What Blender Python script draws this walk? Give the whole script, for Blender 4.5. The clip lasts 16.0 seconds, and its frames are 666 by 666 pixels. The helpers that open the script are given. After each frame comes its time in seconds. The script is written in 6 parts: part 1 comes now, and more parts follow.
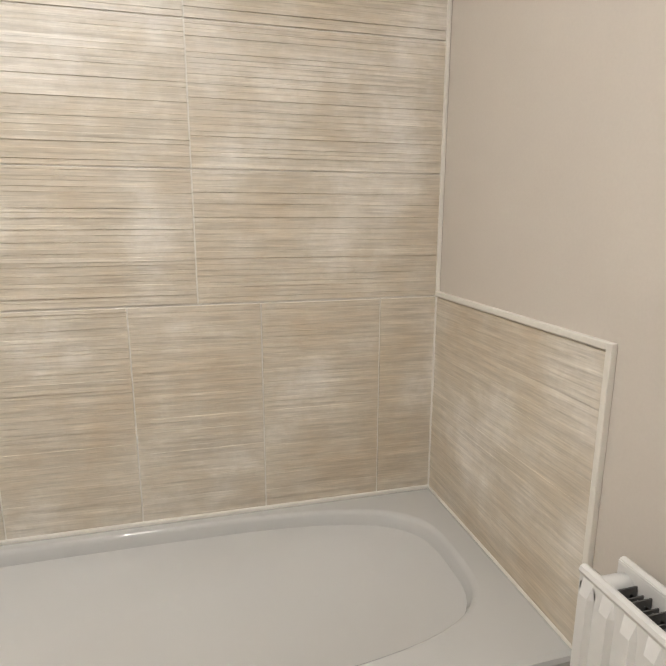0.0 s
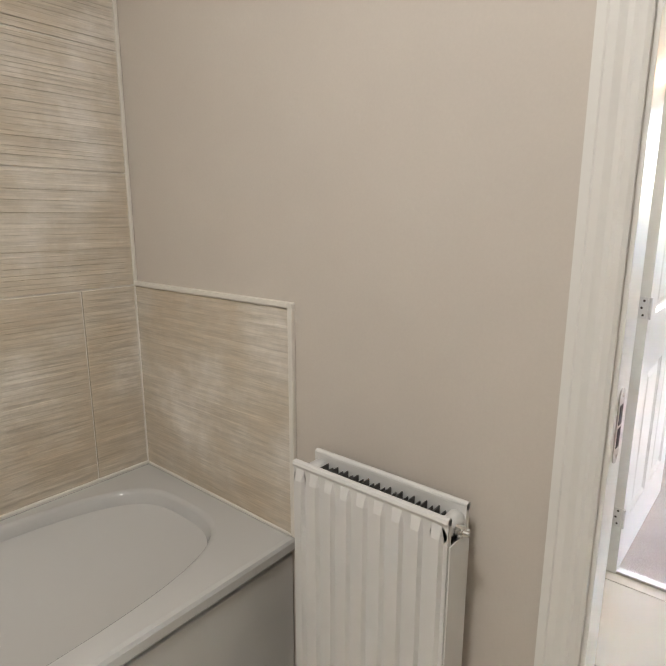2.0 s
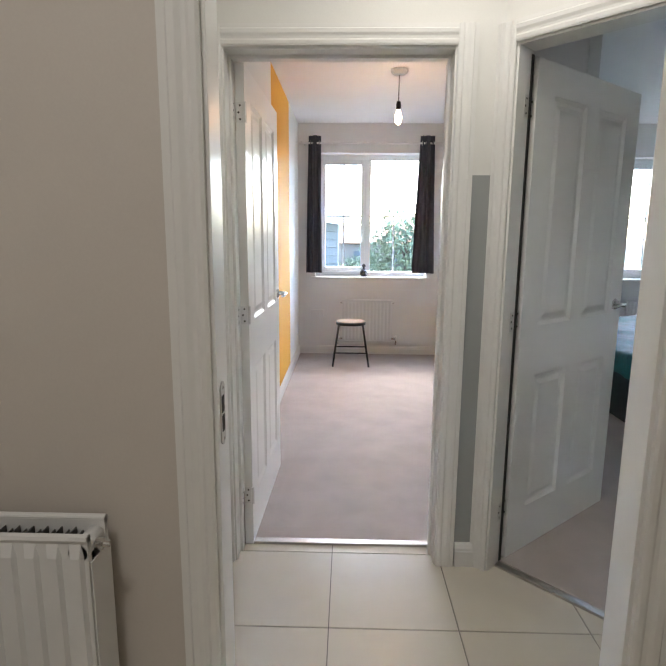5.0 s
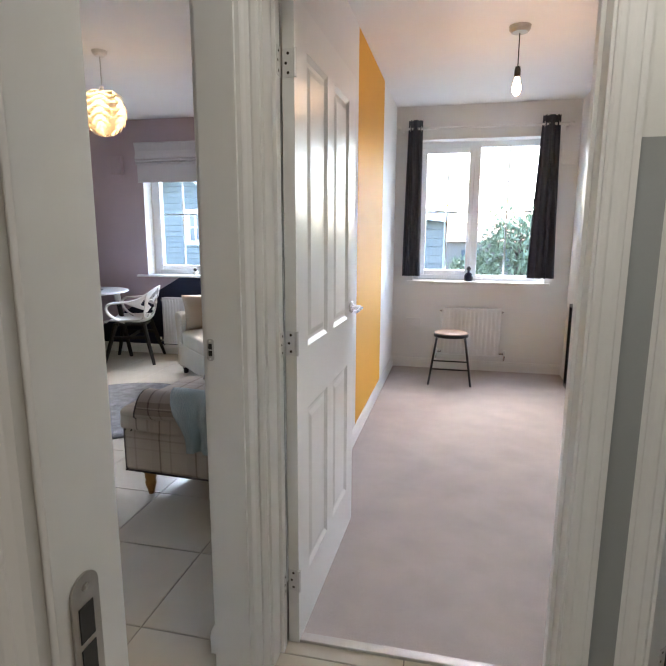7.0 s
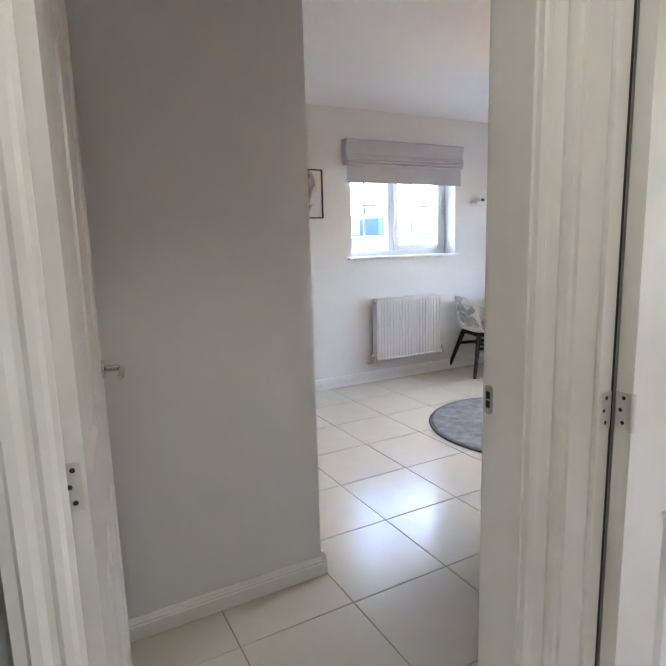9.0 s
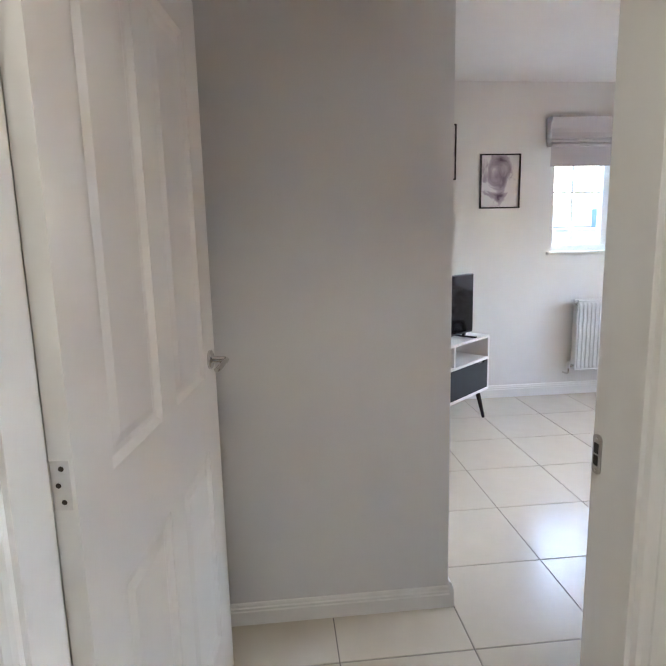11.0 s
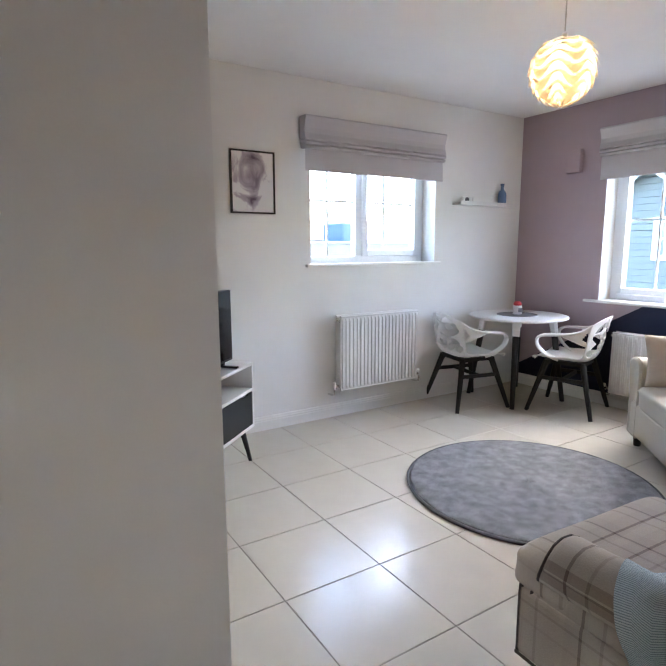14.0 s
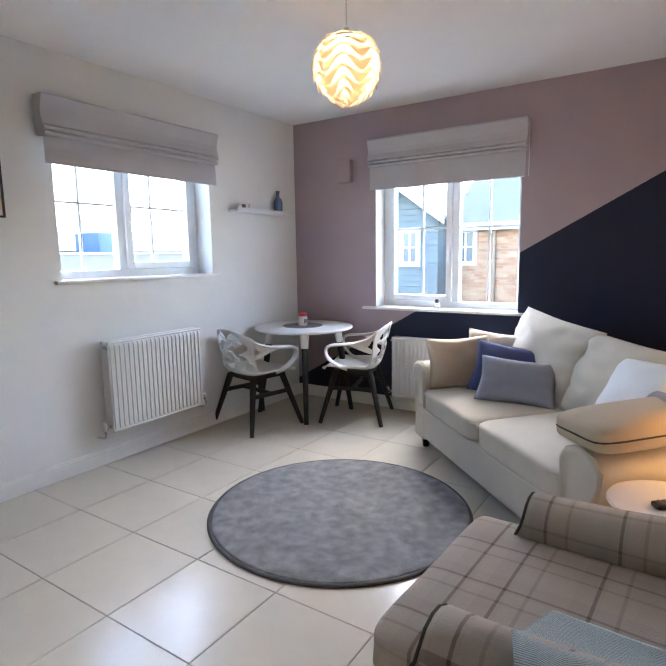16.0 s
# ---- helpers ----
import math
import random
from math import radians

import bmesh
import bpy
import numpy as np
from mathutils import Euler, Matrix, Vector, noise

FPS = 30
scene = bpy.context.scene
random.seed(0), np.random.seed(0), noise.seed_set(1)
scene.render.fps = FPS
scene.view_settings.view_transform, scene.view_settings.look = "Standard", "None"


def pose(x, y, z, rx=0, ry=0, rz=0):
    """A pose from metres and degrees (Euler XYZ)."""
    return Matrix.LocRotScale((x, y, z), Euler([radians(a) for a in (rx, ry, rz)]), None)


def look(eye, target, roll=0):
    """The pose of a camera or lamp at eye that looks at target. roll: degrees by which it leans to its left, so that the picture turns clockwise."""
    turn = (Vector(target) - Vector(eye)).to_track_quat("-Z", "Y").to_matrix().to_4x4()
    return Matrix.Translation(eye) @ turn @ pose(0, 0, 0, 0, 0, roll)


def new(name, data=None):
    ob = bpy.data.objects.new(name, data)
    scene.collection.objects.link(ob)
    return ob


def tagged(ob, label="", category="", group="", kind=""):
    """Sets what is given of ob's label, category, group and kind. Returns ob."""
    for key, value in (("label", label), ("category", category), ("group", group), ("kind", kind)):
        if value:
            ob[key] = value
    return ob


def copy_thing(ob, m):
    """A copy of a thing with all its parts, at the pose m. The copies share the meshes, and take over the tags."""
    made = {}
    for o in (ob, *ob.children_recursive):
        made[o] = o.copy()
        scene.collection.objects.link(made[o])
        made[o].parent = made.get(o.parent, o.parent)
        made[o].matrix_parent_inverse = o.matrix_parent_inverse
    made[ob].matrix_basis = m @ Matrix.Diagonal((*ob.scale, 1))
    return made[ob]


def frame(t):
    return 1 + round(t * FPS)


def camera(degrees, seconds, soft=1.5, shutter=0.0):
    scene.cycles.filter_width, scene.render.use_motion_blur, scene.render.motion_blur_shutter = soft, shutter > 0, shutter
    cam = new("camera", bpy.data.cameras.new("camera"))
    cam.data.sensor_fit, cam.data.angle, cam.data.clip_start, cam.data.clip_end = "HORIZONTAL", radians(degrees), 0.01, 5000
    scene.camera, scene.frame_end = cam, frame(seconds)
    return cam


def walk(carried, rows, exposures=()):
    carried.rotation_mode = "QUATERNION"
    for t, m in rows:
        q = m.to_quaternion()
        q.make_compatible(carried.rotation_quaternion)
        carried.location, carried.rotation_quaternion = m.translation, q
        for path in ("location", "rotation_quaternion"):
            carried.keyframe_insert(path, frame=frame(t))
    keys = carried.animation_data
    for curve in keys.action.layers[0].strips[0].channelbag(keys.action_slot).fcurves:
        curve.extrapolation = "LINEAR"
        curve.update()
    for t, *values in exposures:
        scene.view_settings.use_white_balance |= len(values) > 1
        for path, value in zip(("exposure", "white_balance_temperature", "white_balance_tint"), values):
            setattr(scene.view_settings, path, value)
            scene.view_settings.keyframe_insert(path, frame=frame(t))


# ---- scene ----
cam = camera(63.5, 16.0)
PATH = [
    (0, (-1.221, 0.16, 1.33), (-0.726, 2.052, 0.911), 0.1),
    (0.5, (-1.283, 0.162, 1.339), (-0.485, 1.946, 0.914), 0.1),
    (1, (-1.356, 0.142, 1.34), (-0.308, 1.79, 0.913), -0.3),
    (1.5, (-1.399, 0.1, 1.336), (-0.101, 1.56, 0.908), -0.2),
    (2, (-1.433, 0.027, 1.322), (0.072, 1.274, 0.899), 0.1),
    (2.5, (-1.484, -0.036, 1.329), (0.199, 0.968, 0.93), 0.6),
    (3, (-1.532, -0.003, 1.345), (0.297, 0.711, 0.966), 0.5),
    (3.5, (-1.57, 0.038, 1.341), (0.353, 0.453, 0.981), 0.5),
    (4, (-1.589, 0.029, 1.342), (0.375, 0.168, 0.991), 0.4),
    (4.2, (-1.589, 0.02, 1.344), (0.379, 0.068, 0.991), 0.4),
    (6.3, (-1.158, -0.138, 1.328), (0.803, -0.05, 0.946), 0.2),
    (6.5, (-1.077, -0.134, 1.33), (0.879, 0.045, 0.952), 0.0),
    (7, (-0.879, -0.102, 1.342), (1.04, 0.33, 0.98), 0.2),
    (7.5, (-0.729, -0.133, 1.345), (1.084, 0.635, 0.994), 0.1),
    (8, (-0.583, -0.226, 1.347), (1.02, 0.92, 1.005), 0.1),
    (8.5, (-0.478, -0.266, 1.345), (0.818, 1.22, 1.004), -0.2),
    (9, (-0.338, -0.253, 1.358), (0.596, 1.484, 1.026), -1.6),
    (9.5, (-0.238, -0.287, 1.36), (0.271, 1.617, 1.016), -1.8),
    (9.7, (-0.191, -0.301, 1.358), (0.177, 1.632, 1.004), -1.8),
    (11.8, (0.095, 0.046, 1.344), (0.275, 2.014, 1.037), -1.4),
    (12, (0.134, 0.118, 1.322), (0.339, 2.087, 1.033), -1.2),
    (12.5, (0.21, 0.274, 1.345), (0.509, 2.232, 1.067), -0.9),
    (13, (0.227, 0.402, 1.335), (0.733, 2.317, 1.054), -0.6),
    (13.5, (0.204, 0.516, 1.338), (1.016, 2.319, 1.036), -0.3),
    (14, (0.193, 0.576, 1.337), (1.248, 2.246, 1.023), -0.2),
    (14.5, (0.244, 0.648, 1.321), (1.47, 2.197, 1.008), -0.1),
    (15, (0.329, 0.753, 1.314), (1.692, 2.185, 1.011), -0.2),
    (15.5, (0.392, 0.841, 1.327), (1.877, 2.149, 1.038), -0.4),
    (16, (0.415, 0.951, 1.34), (2.064, 2.045, 1.054), -0.9),
]
walk(cam, [(t, look(eye, target, roll)) for t, eye, target, roll in PATH],
     exposures=[(0, 6.35), (1.5, 6.2), (2.2, 5.85), (3.0, 5.25), (4.2, 5.0), (6.5, 4.95), (7.5, 4.85), (9.0, 5.25), (9.7, 5.2), (11.8, 5.55), (12.8, 5.55), (13.5, 5.3), (14.5, 5.1), (16, 4.95)])

# ---- world and light ----
world = bpy.data.worlds.new("sky")
scene.world = world
world.use_nodes = True
wn = world.node_tree.nodes
wl = world.node_tree.links
sky = wn.new("ShaderNodeTexSky")
sky.sky_type, sky.sun_disc = "NISHITA", False
sky.sun_elevation, sky.sun_rotation = radians(46), radians(82)
sky.dust_density, sky.air_density = 1.2, 1.0
wn["Background"].inputs["Strength"].default_value = 0.15
wl.new(sky.outputs["Color"], wn["Background"].inputs["Color"])


def lamp(name, kind, power, m, colour=(1, 1, 1), size=0.1):
    data = bpy.data.lights.new(name, kind)
    data.energy, data.color = power, colour
    if kind == "SUN":
        data.angle = size
    elif kind == "AREA":
        data.size = size
    else:
        data.shadow_soft_size = size
    ob = new(name, data)
    ob.matrix_basis = m
    return ob


lamp("sun", "SUN", 0.3, look((19.8, 2.8, 20.7), (0, 0, 0)), (0.97, 0.98, 1.0), radians(75))
lamp("pendant_light", "POINT", 0.24, pose(2.53, 2.26, 2.15), (1.0, 0.70, 0.44), 0.04)
lamp("bathroom_light", "AREA", 0.30, pose(-1.65, 0.35, 2.5), (1.0, 0.97, 0.925), 0.25)
lamp("hall_light", "AREA", 0.23, pose(-0.05, -0.35, 2.48), (1.0, 0.955, 0.89), 0.45)
lamp("table_lamp_light", "POINT", 0.28, pose(2.86, 0.80, 0.74), (1.0, 0.52, 0.18), 0.05)


# ---- materials ----
def mat(name, colour, rough=0.5, metal=0.0, spread=0.06, scale=6.0, bump=0.05, grain=60.0, coat=0.0, detail=4.0):
    """A surface with colour variation at two scales and fine relief."""
    m = bpy.data.materials.new(name)
    m.use_nodes = True
    n, l = m.node_tree.nodes, m.node_tree.links
    b = n["Principled BSDF"]
    b.inputs["Roughness"].default_value, b.inputs["Metallic"].default_value = rough, metal
    b.inputs["Coat Weight"].default_value = coat
    geo = n.new("ShaderNodeTexCoord")
    big = n.new("ShaderNodeTexNoise")
    big.inputs["Scale"].default_value, big.inputs["Detail"].default_value = scale, detail
    fine = n.new("ShaderNodeTexNoise")
    fine.inputs["Scale"].default_value, fine.inputs["Detail"].default_value = grain, 3
    for t in (big, fine):
        l.new(geo.outputs["Object"], t.inputs["Vector"])
    mix = n.new("ShaderNodeMath")
    mix.operation = "ADD"
    l.new(big.outputs["Fac"], mix.inputs[0])
    l.new(fine.outputs["Fac"], mix.inputs[1])
    ramp = n.new("ShaderNodeMapRange")
    ramp.inputs["From Min"].default_value, ramp.inputs["From Max"].default_value = 0.6, 1.4
    ramp.inputs["To Min"].default_value, ramp.inputs["To Max"].default_value = 1 - spread, 1 + spread
    l.new(mix.outputs[0], ramp.inputs["Value"])
    hsv = n.new("ShaderNodeHueSaturation")
    hsv.inputs["Color"].default_value = (*colour, 1)
    l.new(ramp.outputs[0], hsv.inputs["Value"])
    l.new(hsv.outputs[0], b.inputs["Base Color"])
    if bump:
        bm = n.new("ShaderNodeBump")
        bm.inputs["Strength"].default_value, bm.inputs["Distance"].default_value = bump, 0.004
        l.new(fine.outputs["Fac"], bm.inputs["Height"])
        l.new(bm.outputs[0], b.inputs["Normal"])
    return m


def nodes_of(m):
    return m.node_tree.nodes, m.node_tree.links, m.node_tree.nodes["Principled BSDF"], m.node_tree.nodes["Hue/Saturation/Value"]


def math_node(m, op, a, b=None):
    n, l = m.node_tree.nodes, m.node_tree.links
    k = n.new("ShaderNodeMath")
    k.operation = op
    for i, v in enumerate((a, b)):
        if v is None:
            continue
        if isinstance(v, (int, float)):
            k.inputs[i].default_value = v
        else:
            l.new(v, k.inputs[i])
    return k.outputs[0]


def position(m):
    n, l = m.node_tree.nodes, m.node_tree.links
    g, s = n.new("ShaderNodeNewGeometry"), n.new("ShaderNodeSeparateXYZ")
    l.new(g.outputs["Position"], s.inputs[0])
    return s.outputs


def two_colours(m, mask, first, second):
    """Paint: second where the mask is 1, first elsewhere."""
    n, l, b, hsv = nodes_of(m)
    k = n.new("ShaderNodeMix")
    k.data_type = "RGBA"
    k.inputs[6].default_value, k.inputs[7].default_value = (*first, 1), (*second, 1)
    l.new(mask, k.inputs[0])
    l.new(k.outputs[2], hsv.inputs["Color"])
    return m


WHITE_WALL = mat("matt_white_wall_paint", (0.78, 0.772, 0.75), 0.75, spread=0.02, bump=0.04, grain=180)
CREAM_WALL = mat("matt_stone_wall_paint", (0.61, 0.56, 0.505), 0.7, spread=0.025, bump=0.04, grain=180)
GREY_WALL = mat("matt_warm_grey_wall_paint", (0.735, 0.722, 0.715), 0.75, spread=0.02, bump=0.04, grain=180)
CEILING = mat("ceiling_paint", (0.88, 0.875, 0.87), 0.8, spread=0.015, bump=0.04, grain=150)
TRIM = mat("white_gloss_woodwork", (0.78, 0.77, 0.74), 0.28, spread=0.012, bump=0.004, grain=25)
UPVC = mat("white_upvc", (0.80, 0.83, 0.86), 0.25, spread=0.01, bump=0.0)
MAUVE_NAVY = mat("mauve_and_navy_wall_paint", (0.36, 0.27, 0.29), 0.7, spread=0.02, bump=0.04, grain=180)
p = position(MAUVE_NAVY)
line = math_node(MAUVE_NAVY, "ADD", math_node(MAUVE_NAVY, "MULTIPLY", p["Y"], 0.5666), p["Z"])
two_colours(MAUVE_NAVY, math_node(MAUVE_NAVY, "LESS_THAN", line, 2.482), (0.42, 0.33, 0.355), (0.004, 0.008, 0.034))
YELLOW = mat("white_wall_with_ochre_band", (0.7, 0.68, 0.68), 0.7, spread=0.02, bump=0.04, grain=180)
p = position(YELLOW)
band = math_node(YELLOW, "MULTIPLY", math_node(YELLOW, "GREATER_THAN", p["X"], 2.47), math_node(YELLOW, "LESS_THAN", p["X"], 3.63))
two_colours(YELLOW, band, (0.78, 0.772, 0.75), (0.72, 0.36, 0.025))
HALL_WALL = mat("two_tone_hall_wall_paint", (0.6, 0.6, 0.6), 0.7, spread=0.02, bump=0.04, grain=180)
p = position(HALL_WALL)
two_colours(HALL_WALL, math_node(HALL_WALL, "LESS_THAN", p["Z"], 1.56), (0.76, 0.75, 0.71), (0.33, 0.345, 0.34))
TILE = mat("cream_porcelain_floor_tile", (0.62, 0.57, 0.48), 0.21, spread=0.035, scale=2.5, bump=0.008, grain=9)
GROUT = mat("grey_grout", (0.22, 0.20, 0.18), 0.9, spread=0.1, bump=0.2)
WALL_TILE = mat("ribbed_stone_effect_wall_tile", (0.62, 0.55, 0.44), 0.45, spread=0.22, scale=6.0, bump=0.14, grain=22)
n, l, b, hsv = nodes_of(WALL_TILE)
stretch = n.new("ShaderNodeMapping")
stretch.inputs["Scale"].default_value = (0.6, 0.6, 12.0)
for link in list(l):
    if link.from_node.type == "TEX_COORD":
        to = link.to_socket
        l.new(link.from_socket, stretch.inputs[0])
        l.new(stretch.outputs[0], to)
patch = n.new("ShaderNodeTexNoise")
patch.inputs["Scale"].default_value, patch.inputs["Detail"].default_value, patch.inputs["Roughness"].default_value = 3.2, 6, 0.65
place = n.new("ShaderNodeNewGeometry")
l.new(place.outputs["Position"], patch.inputs["Vector"])
tint = n.new("ShaderNodeValToRGB")
for e, (at, colour) in zip([tint.color_ramp.elements[0], tint.color_ramp.elements[1], tint.color_ramp.elements.new(0.5)],
                           ((0.34, (0.55, 0.465, 0.355)), (0.66, (0.74, 0.70, 0.65)), (0.5, (0.60, 0.54, 0.45)))):
    e.position, e.color = at, (*colour, 1)
l.new(patch.outputs["Fac"], tint.inputs[0])
l.new(tint.outputs[0], hsv.inputs["Color"])
WHITE_GROUT = mat("white_tile_grout_and_trim", (0.76, 0.73, 0.67), 0.5, spread=0.03)
ENAMEL = mat("white_bath_enamel", (0.56, 0.56, 0.55), 0.08, spread=0.005, bump=0.0, coat=0.3)
RADIATOR = mat("white_radiator_enamel", (0.72, 0.715, 0.70), 0.3, spread=0.01, bump=0.0)
# near-black that paints shade into door gaps and strike plate slots
DARK_GAP = mat("dark_gap_shade", (0.03, 0.028, 0.025), 0.9)
CHROME = mat("polished_chrome", (0.72, 0.71, 0.69), 0.14, 1.0, spread=0.02, bump=0.0)
SATIN = mat("satin_nickel_hinge", (0.72, 0.71, 0.69), 0.45, 0.7, spread=0.03, bump=0.0)
STEEL = mat("brushed_steel", (0.5, 0.48, 0.45), 0.3, 1.0, spread=0.05, bump=0.0)
CARPET = mat("beige_carpet_loops", (0.44, 0.385, 0.355), 0.95, spread=0.14, scale=5, bump=0.6, grain=420)
RUG = mat("grey_shaggy_rug", (0.205, 0.205, 0.215), 0.95, spread=0.55, scale=17, bump=0.9, grain=230)
RUG_EDGE = mat("dark_grey_rug_binding", (0.085, 0.085, 0.09), 0.9, bump=0.3)
BLIND = mat("pale_grey_blind_fabric", (0.56, 0.54, 0.56), 0.9, spread=0.05, scale=3, bump=0.25, grain=300)
CURTAIN = mat("charcoal_curtain_fabric", (0.072, 0.077, 0.095), 0.85, spread=0.15, bump=0.3, grain=250)
SOFA = mat("cream_sofa_fabric", (0.58, 0.52, 0.42), 0.9, spread=0.06, scale=8, bump=0.3, grain=260)
BLACK_WOOD = mat("black_stained_wood", (0.007, 0.0065, 0.0065), 0.65, spread=0.3, bump=0.05)
BLACK = mat("black_plastic", (0.012, 0.012, 0.013), 0.3, spread=0.1, bump=0.0)
SCREEN = mat("black_glass_screen", (0.006, 0.006, 0.007), 0.06, bump=0.0)
WHITE_PLASTIC = mat("white_moulded_plastic", (0.76, 0.75, 0.73), 0.3, spread=0.01, bump=0.0)
WHITE_LACQUER = mat("white_lacquered_board", (0.74, 0.73, 0.72), 0.35, spread=0.015, bump=0.0)
CHARCOAL = mat("charcoal_drawer_front", (0.010, 0.011, 0.013), 0.7, spread=0.1)
PINE = mat("turned_honey_pine", (0.42, 0.22, 0.07), 0.35, spread=0.2, scale=12, bump=0.05)
SEAT_WOOD = mat("brown_beech_seat", (0.30, 0.19, 0.125), 0.35, spread=0.15, scale=10)
BLUE_FABRIC = mat("navy_blue_cushion_fabric", (0.055, 0.07, 0.17), 0.9, bump=0.3, grain=250)
GREY_FABRIC = mat("blue_grey_cushion_fabric", (0.27, 0.28, 0.32), 0.9, bump=0.3, grain=250)
TAN_FABRIC = mat("tan_cushion_fabric", (0.46, 0.37, 0.27), 0.9, bump=0.3, grain=250)
WHITE_FABRIC = mat("white_cushion_fabric", (0.72, 0.71, 0.70), 0.9, bump=0.3, grain=250)
TEAL = mat("teal_velvet_bedspread", (0.005, 0.10, 0.105), 0.6, spread=0.5, scale=6, bump=0.4, grain=30)
CABLE = mat("white_flex", (0.6, 0.58, 0.55), 0.5)
BRASS = mat("dark_bulb_holder", (0.05, 0.04, 0.03), 0.4, 0.6)
BLUE_GLASS = mat("blue_glass", (0.10, 0.16, 0.26), 0.1, bump=0.0)
RED = mat("red_lid", (0.55, 0.04, 0.04), 0.4)
MAT_GREY = mat("grey_placemat", (0.2, 0.19, 0.2), 0.8, bump=0.3)


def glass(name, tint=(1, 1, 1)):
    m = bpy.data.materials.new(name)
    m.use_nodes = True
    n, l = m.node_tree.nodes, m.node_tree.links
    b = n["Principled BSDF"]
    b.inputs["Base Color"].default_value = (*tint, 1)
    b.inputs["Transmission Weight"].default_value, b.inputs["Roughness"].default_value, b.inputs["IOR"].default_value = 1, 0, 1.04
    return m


# grey tint put into the glass to dim the over-bright view outside
GLASS = glass("view_dimming_window_glass", (0.60, 0.62, 0.64))


def shade_material():
    m = bpy.data.materials.new("backlit_cream_lampshade")
    m.use_nodes = True
    n, l = m.node_tree.nodes, m.node_tree.links
    out = n["Material Output"]
    tr, df, mx = n.new("ShaderNodeBsdfTranslucent"), n.new("ShaderNodeBsdfDiffuse"), n.new("ShaderNodeMixShader")
    tr.inputs[0].default_value, df.inputs[0].default_value = (0.50, 0.45, 0.36, 1), (0.82, 0.77, 0.67, 1)
    mx.inputs[0].default_value = 0.35
    l.new(tr.outputs[0], mx.inputs[1])
    l.new(df.outputs[0], mx.inputs[2])
    l.new(mx.outputs[0], out.inputs[0])
    return m


def glow(name, colour, power):
    m = bpy.data.materials.new(name)
    m.use_nodes = True
    b = m.node_tree.nodes["Principled BSDF"]
    b.inputs["Base Color"].default_value = (*colour, 1)
    b.inputs["Emission Color"].default_value, b.inputs["Emission Strength"].default_value = (*colour, 1), power
    return m


SHADE = shade_material()
BULB = glow("lit_bulb", (1.0, 0.60, 0.36), 4.0)


# ---- building blocks ----
def thing(name, label, category, m=None, group="", kind=""):
    ob = tagged(new(name), label, category, group, kind)
    ob.matrix_basis = m or Matrix()
    return ob


def part(name, bm, material, parent, label="", smooth=False):
    bmesh.ops.recalc_face_normals(bm, faces=bm.faces)
    me = bpy.data.meshes.new(name)
    for f in bm.faces:
        f.smooth = smooth
    bm.to_mesh(me)
    bm.free()
    me.materials.append(material)
    ob = new(name, me)
    if parent:
        ob.parent = parent
    return tagged(ob, label)


def structure(name, bm, material, label, category):
    return tagged(part(name, bm, material, None), label, category, kind="structure")


def add_box(bm, a, b, bevel=0.0, seg=2, m=None):
    """A box between two corners, its edges rounded."""
    lo, hi = [min(u, v) for u, v in zip(a, b)], [max(u, v) for u, v in zip(a, b)]
    made = bmesh.ops.create_cube(bm, size=1)["verts"]
    for v in made:
        v.co = Vector([lo[i] + (v.co[i] + 0.5) * (hi[i] - lo[i]) for i in range(3)])
    if bevel:
        edges = list({e for v in made for e in v.link_edges})
        made = bmesh.ops.bevel(bm, geom=edges, offset=bevel, segments=seg, profile=0.5, affect="EDGES")["verts"]
        made = list({w for v in made for f in v.link_faces for w in f.verts})
    if m:
        bmesh.ops.transform(bm, matrix=m, verts=made)
    return made


def box(a, b, bevel=0.0, seg=2, m=None):
    bm = bmesh.new()
    add_box(bm, a, b, bevel, seg, m)
    return bm


def boxes(*pairs, bevel=0.0):
    bm = bmesh.new()
    for a, b in pairs:
        add_box(bm, a, b, bevel)
    return bm


def add_prism(bm, outline, lift):
    """A flat outline (3D points) pushed along the vector lift."""
    low = [bm.verts.new(Vector(q)) for q in outline]
    top = [bm.verts.new(Vector(q) + Vector(lift)) for q in outline]
    bm.faces.new(low)
    bm.faces.new(top)
    for i in range(len(low)):
        j = (i + 1) % len(low)
        bm.faces.new((low[i], low[j], top[j], top[i]))
    return low + top


def prism(outline, lift):
    bm = bmesh.new()
    add_prism(bm, outline, lift)
    return bm


def add_loft(bm, rings, closed=True, caps=True):
    """Skin over rings of equal length."""
    rows = [[bm.verts.new(Vector(q)) for q in ring] for ring in rings]
    k = len(rows[0])
    for r, s in zip(rows, rows[1:]):
        for i in range(k if closed else k - 1):
            j = (i + 1) % k
            bm.faces.new((r[i], r[j], s[j], s[i]))
    if caps and closed:
        bm.faces.new(rows[0])
        bm.faces.new(rows[-1])
    return rows


def loft(rings, closed=True, caps=True):
    bm = bmesh.new()
    add_loft(bm, rings, closed, caps)
    return bm


def add_lathe(bm, profile, at=(0, 0, 0), n=24):
    rings = [[(at[0] + r * math.cos(2 * math.pi * i / n), at[1] + r * math.sin(2 * math.pi * i / n), at[2] + z) for i in range(n)] for r, z in profile]
    return add_loft(bm, rings)


def lathe(profile, at=(0, 0, 0), n=24):
    bm = bmesh.new()
    add_lathe(bm, profile, at, n)
    return bm


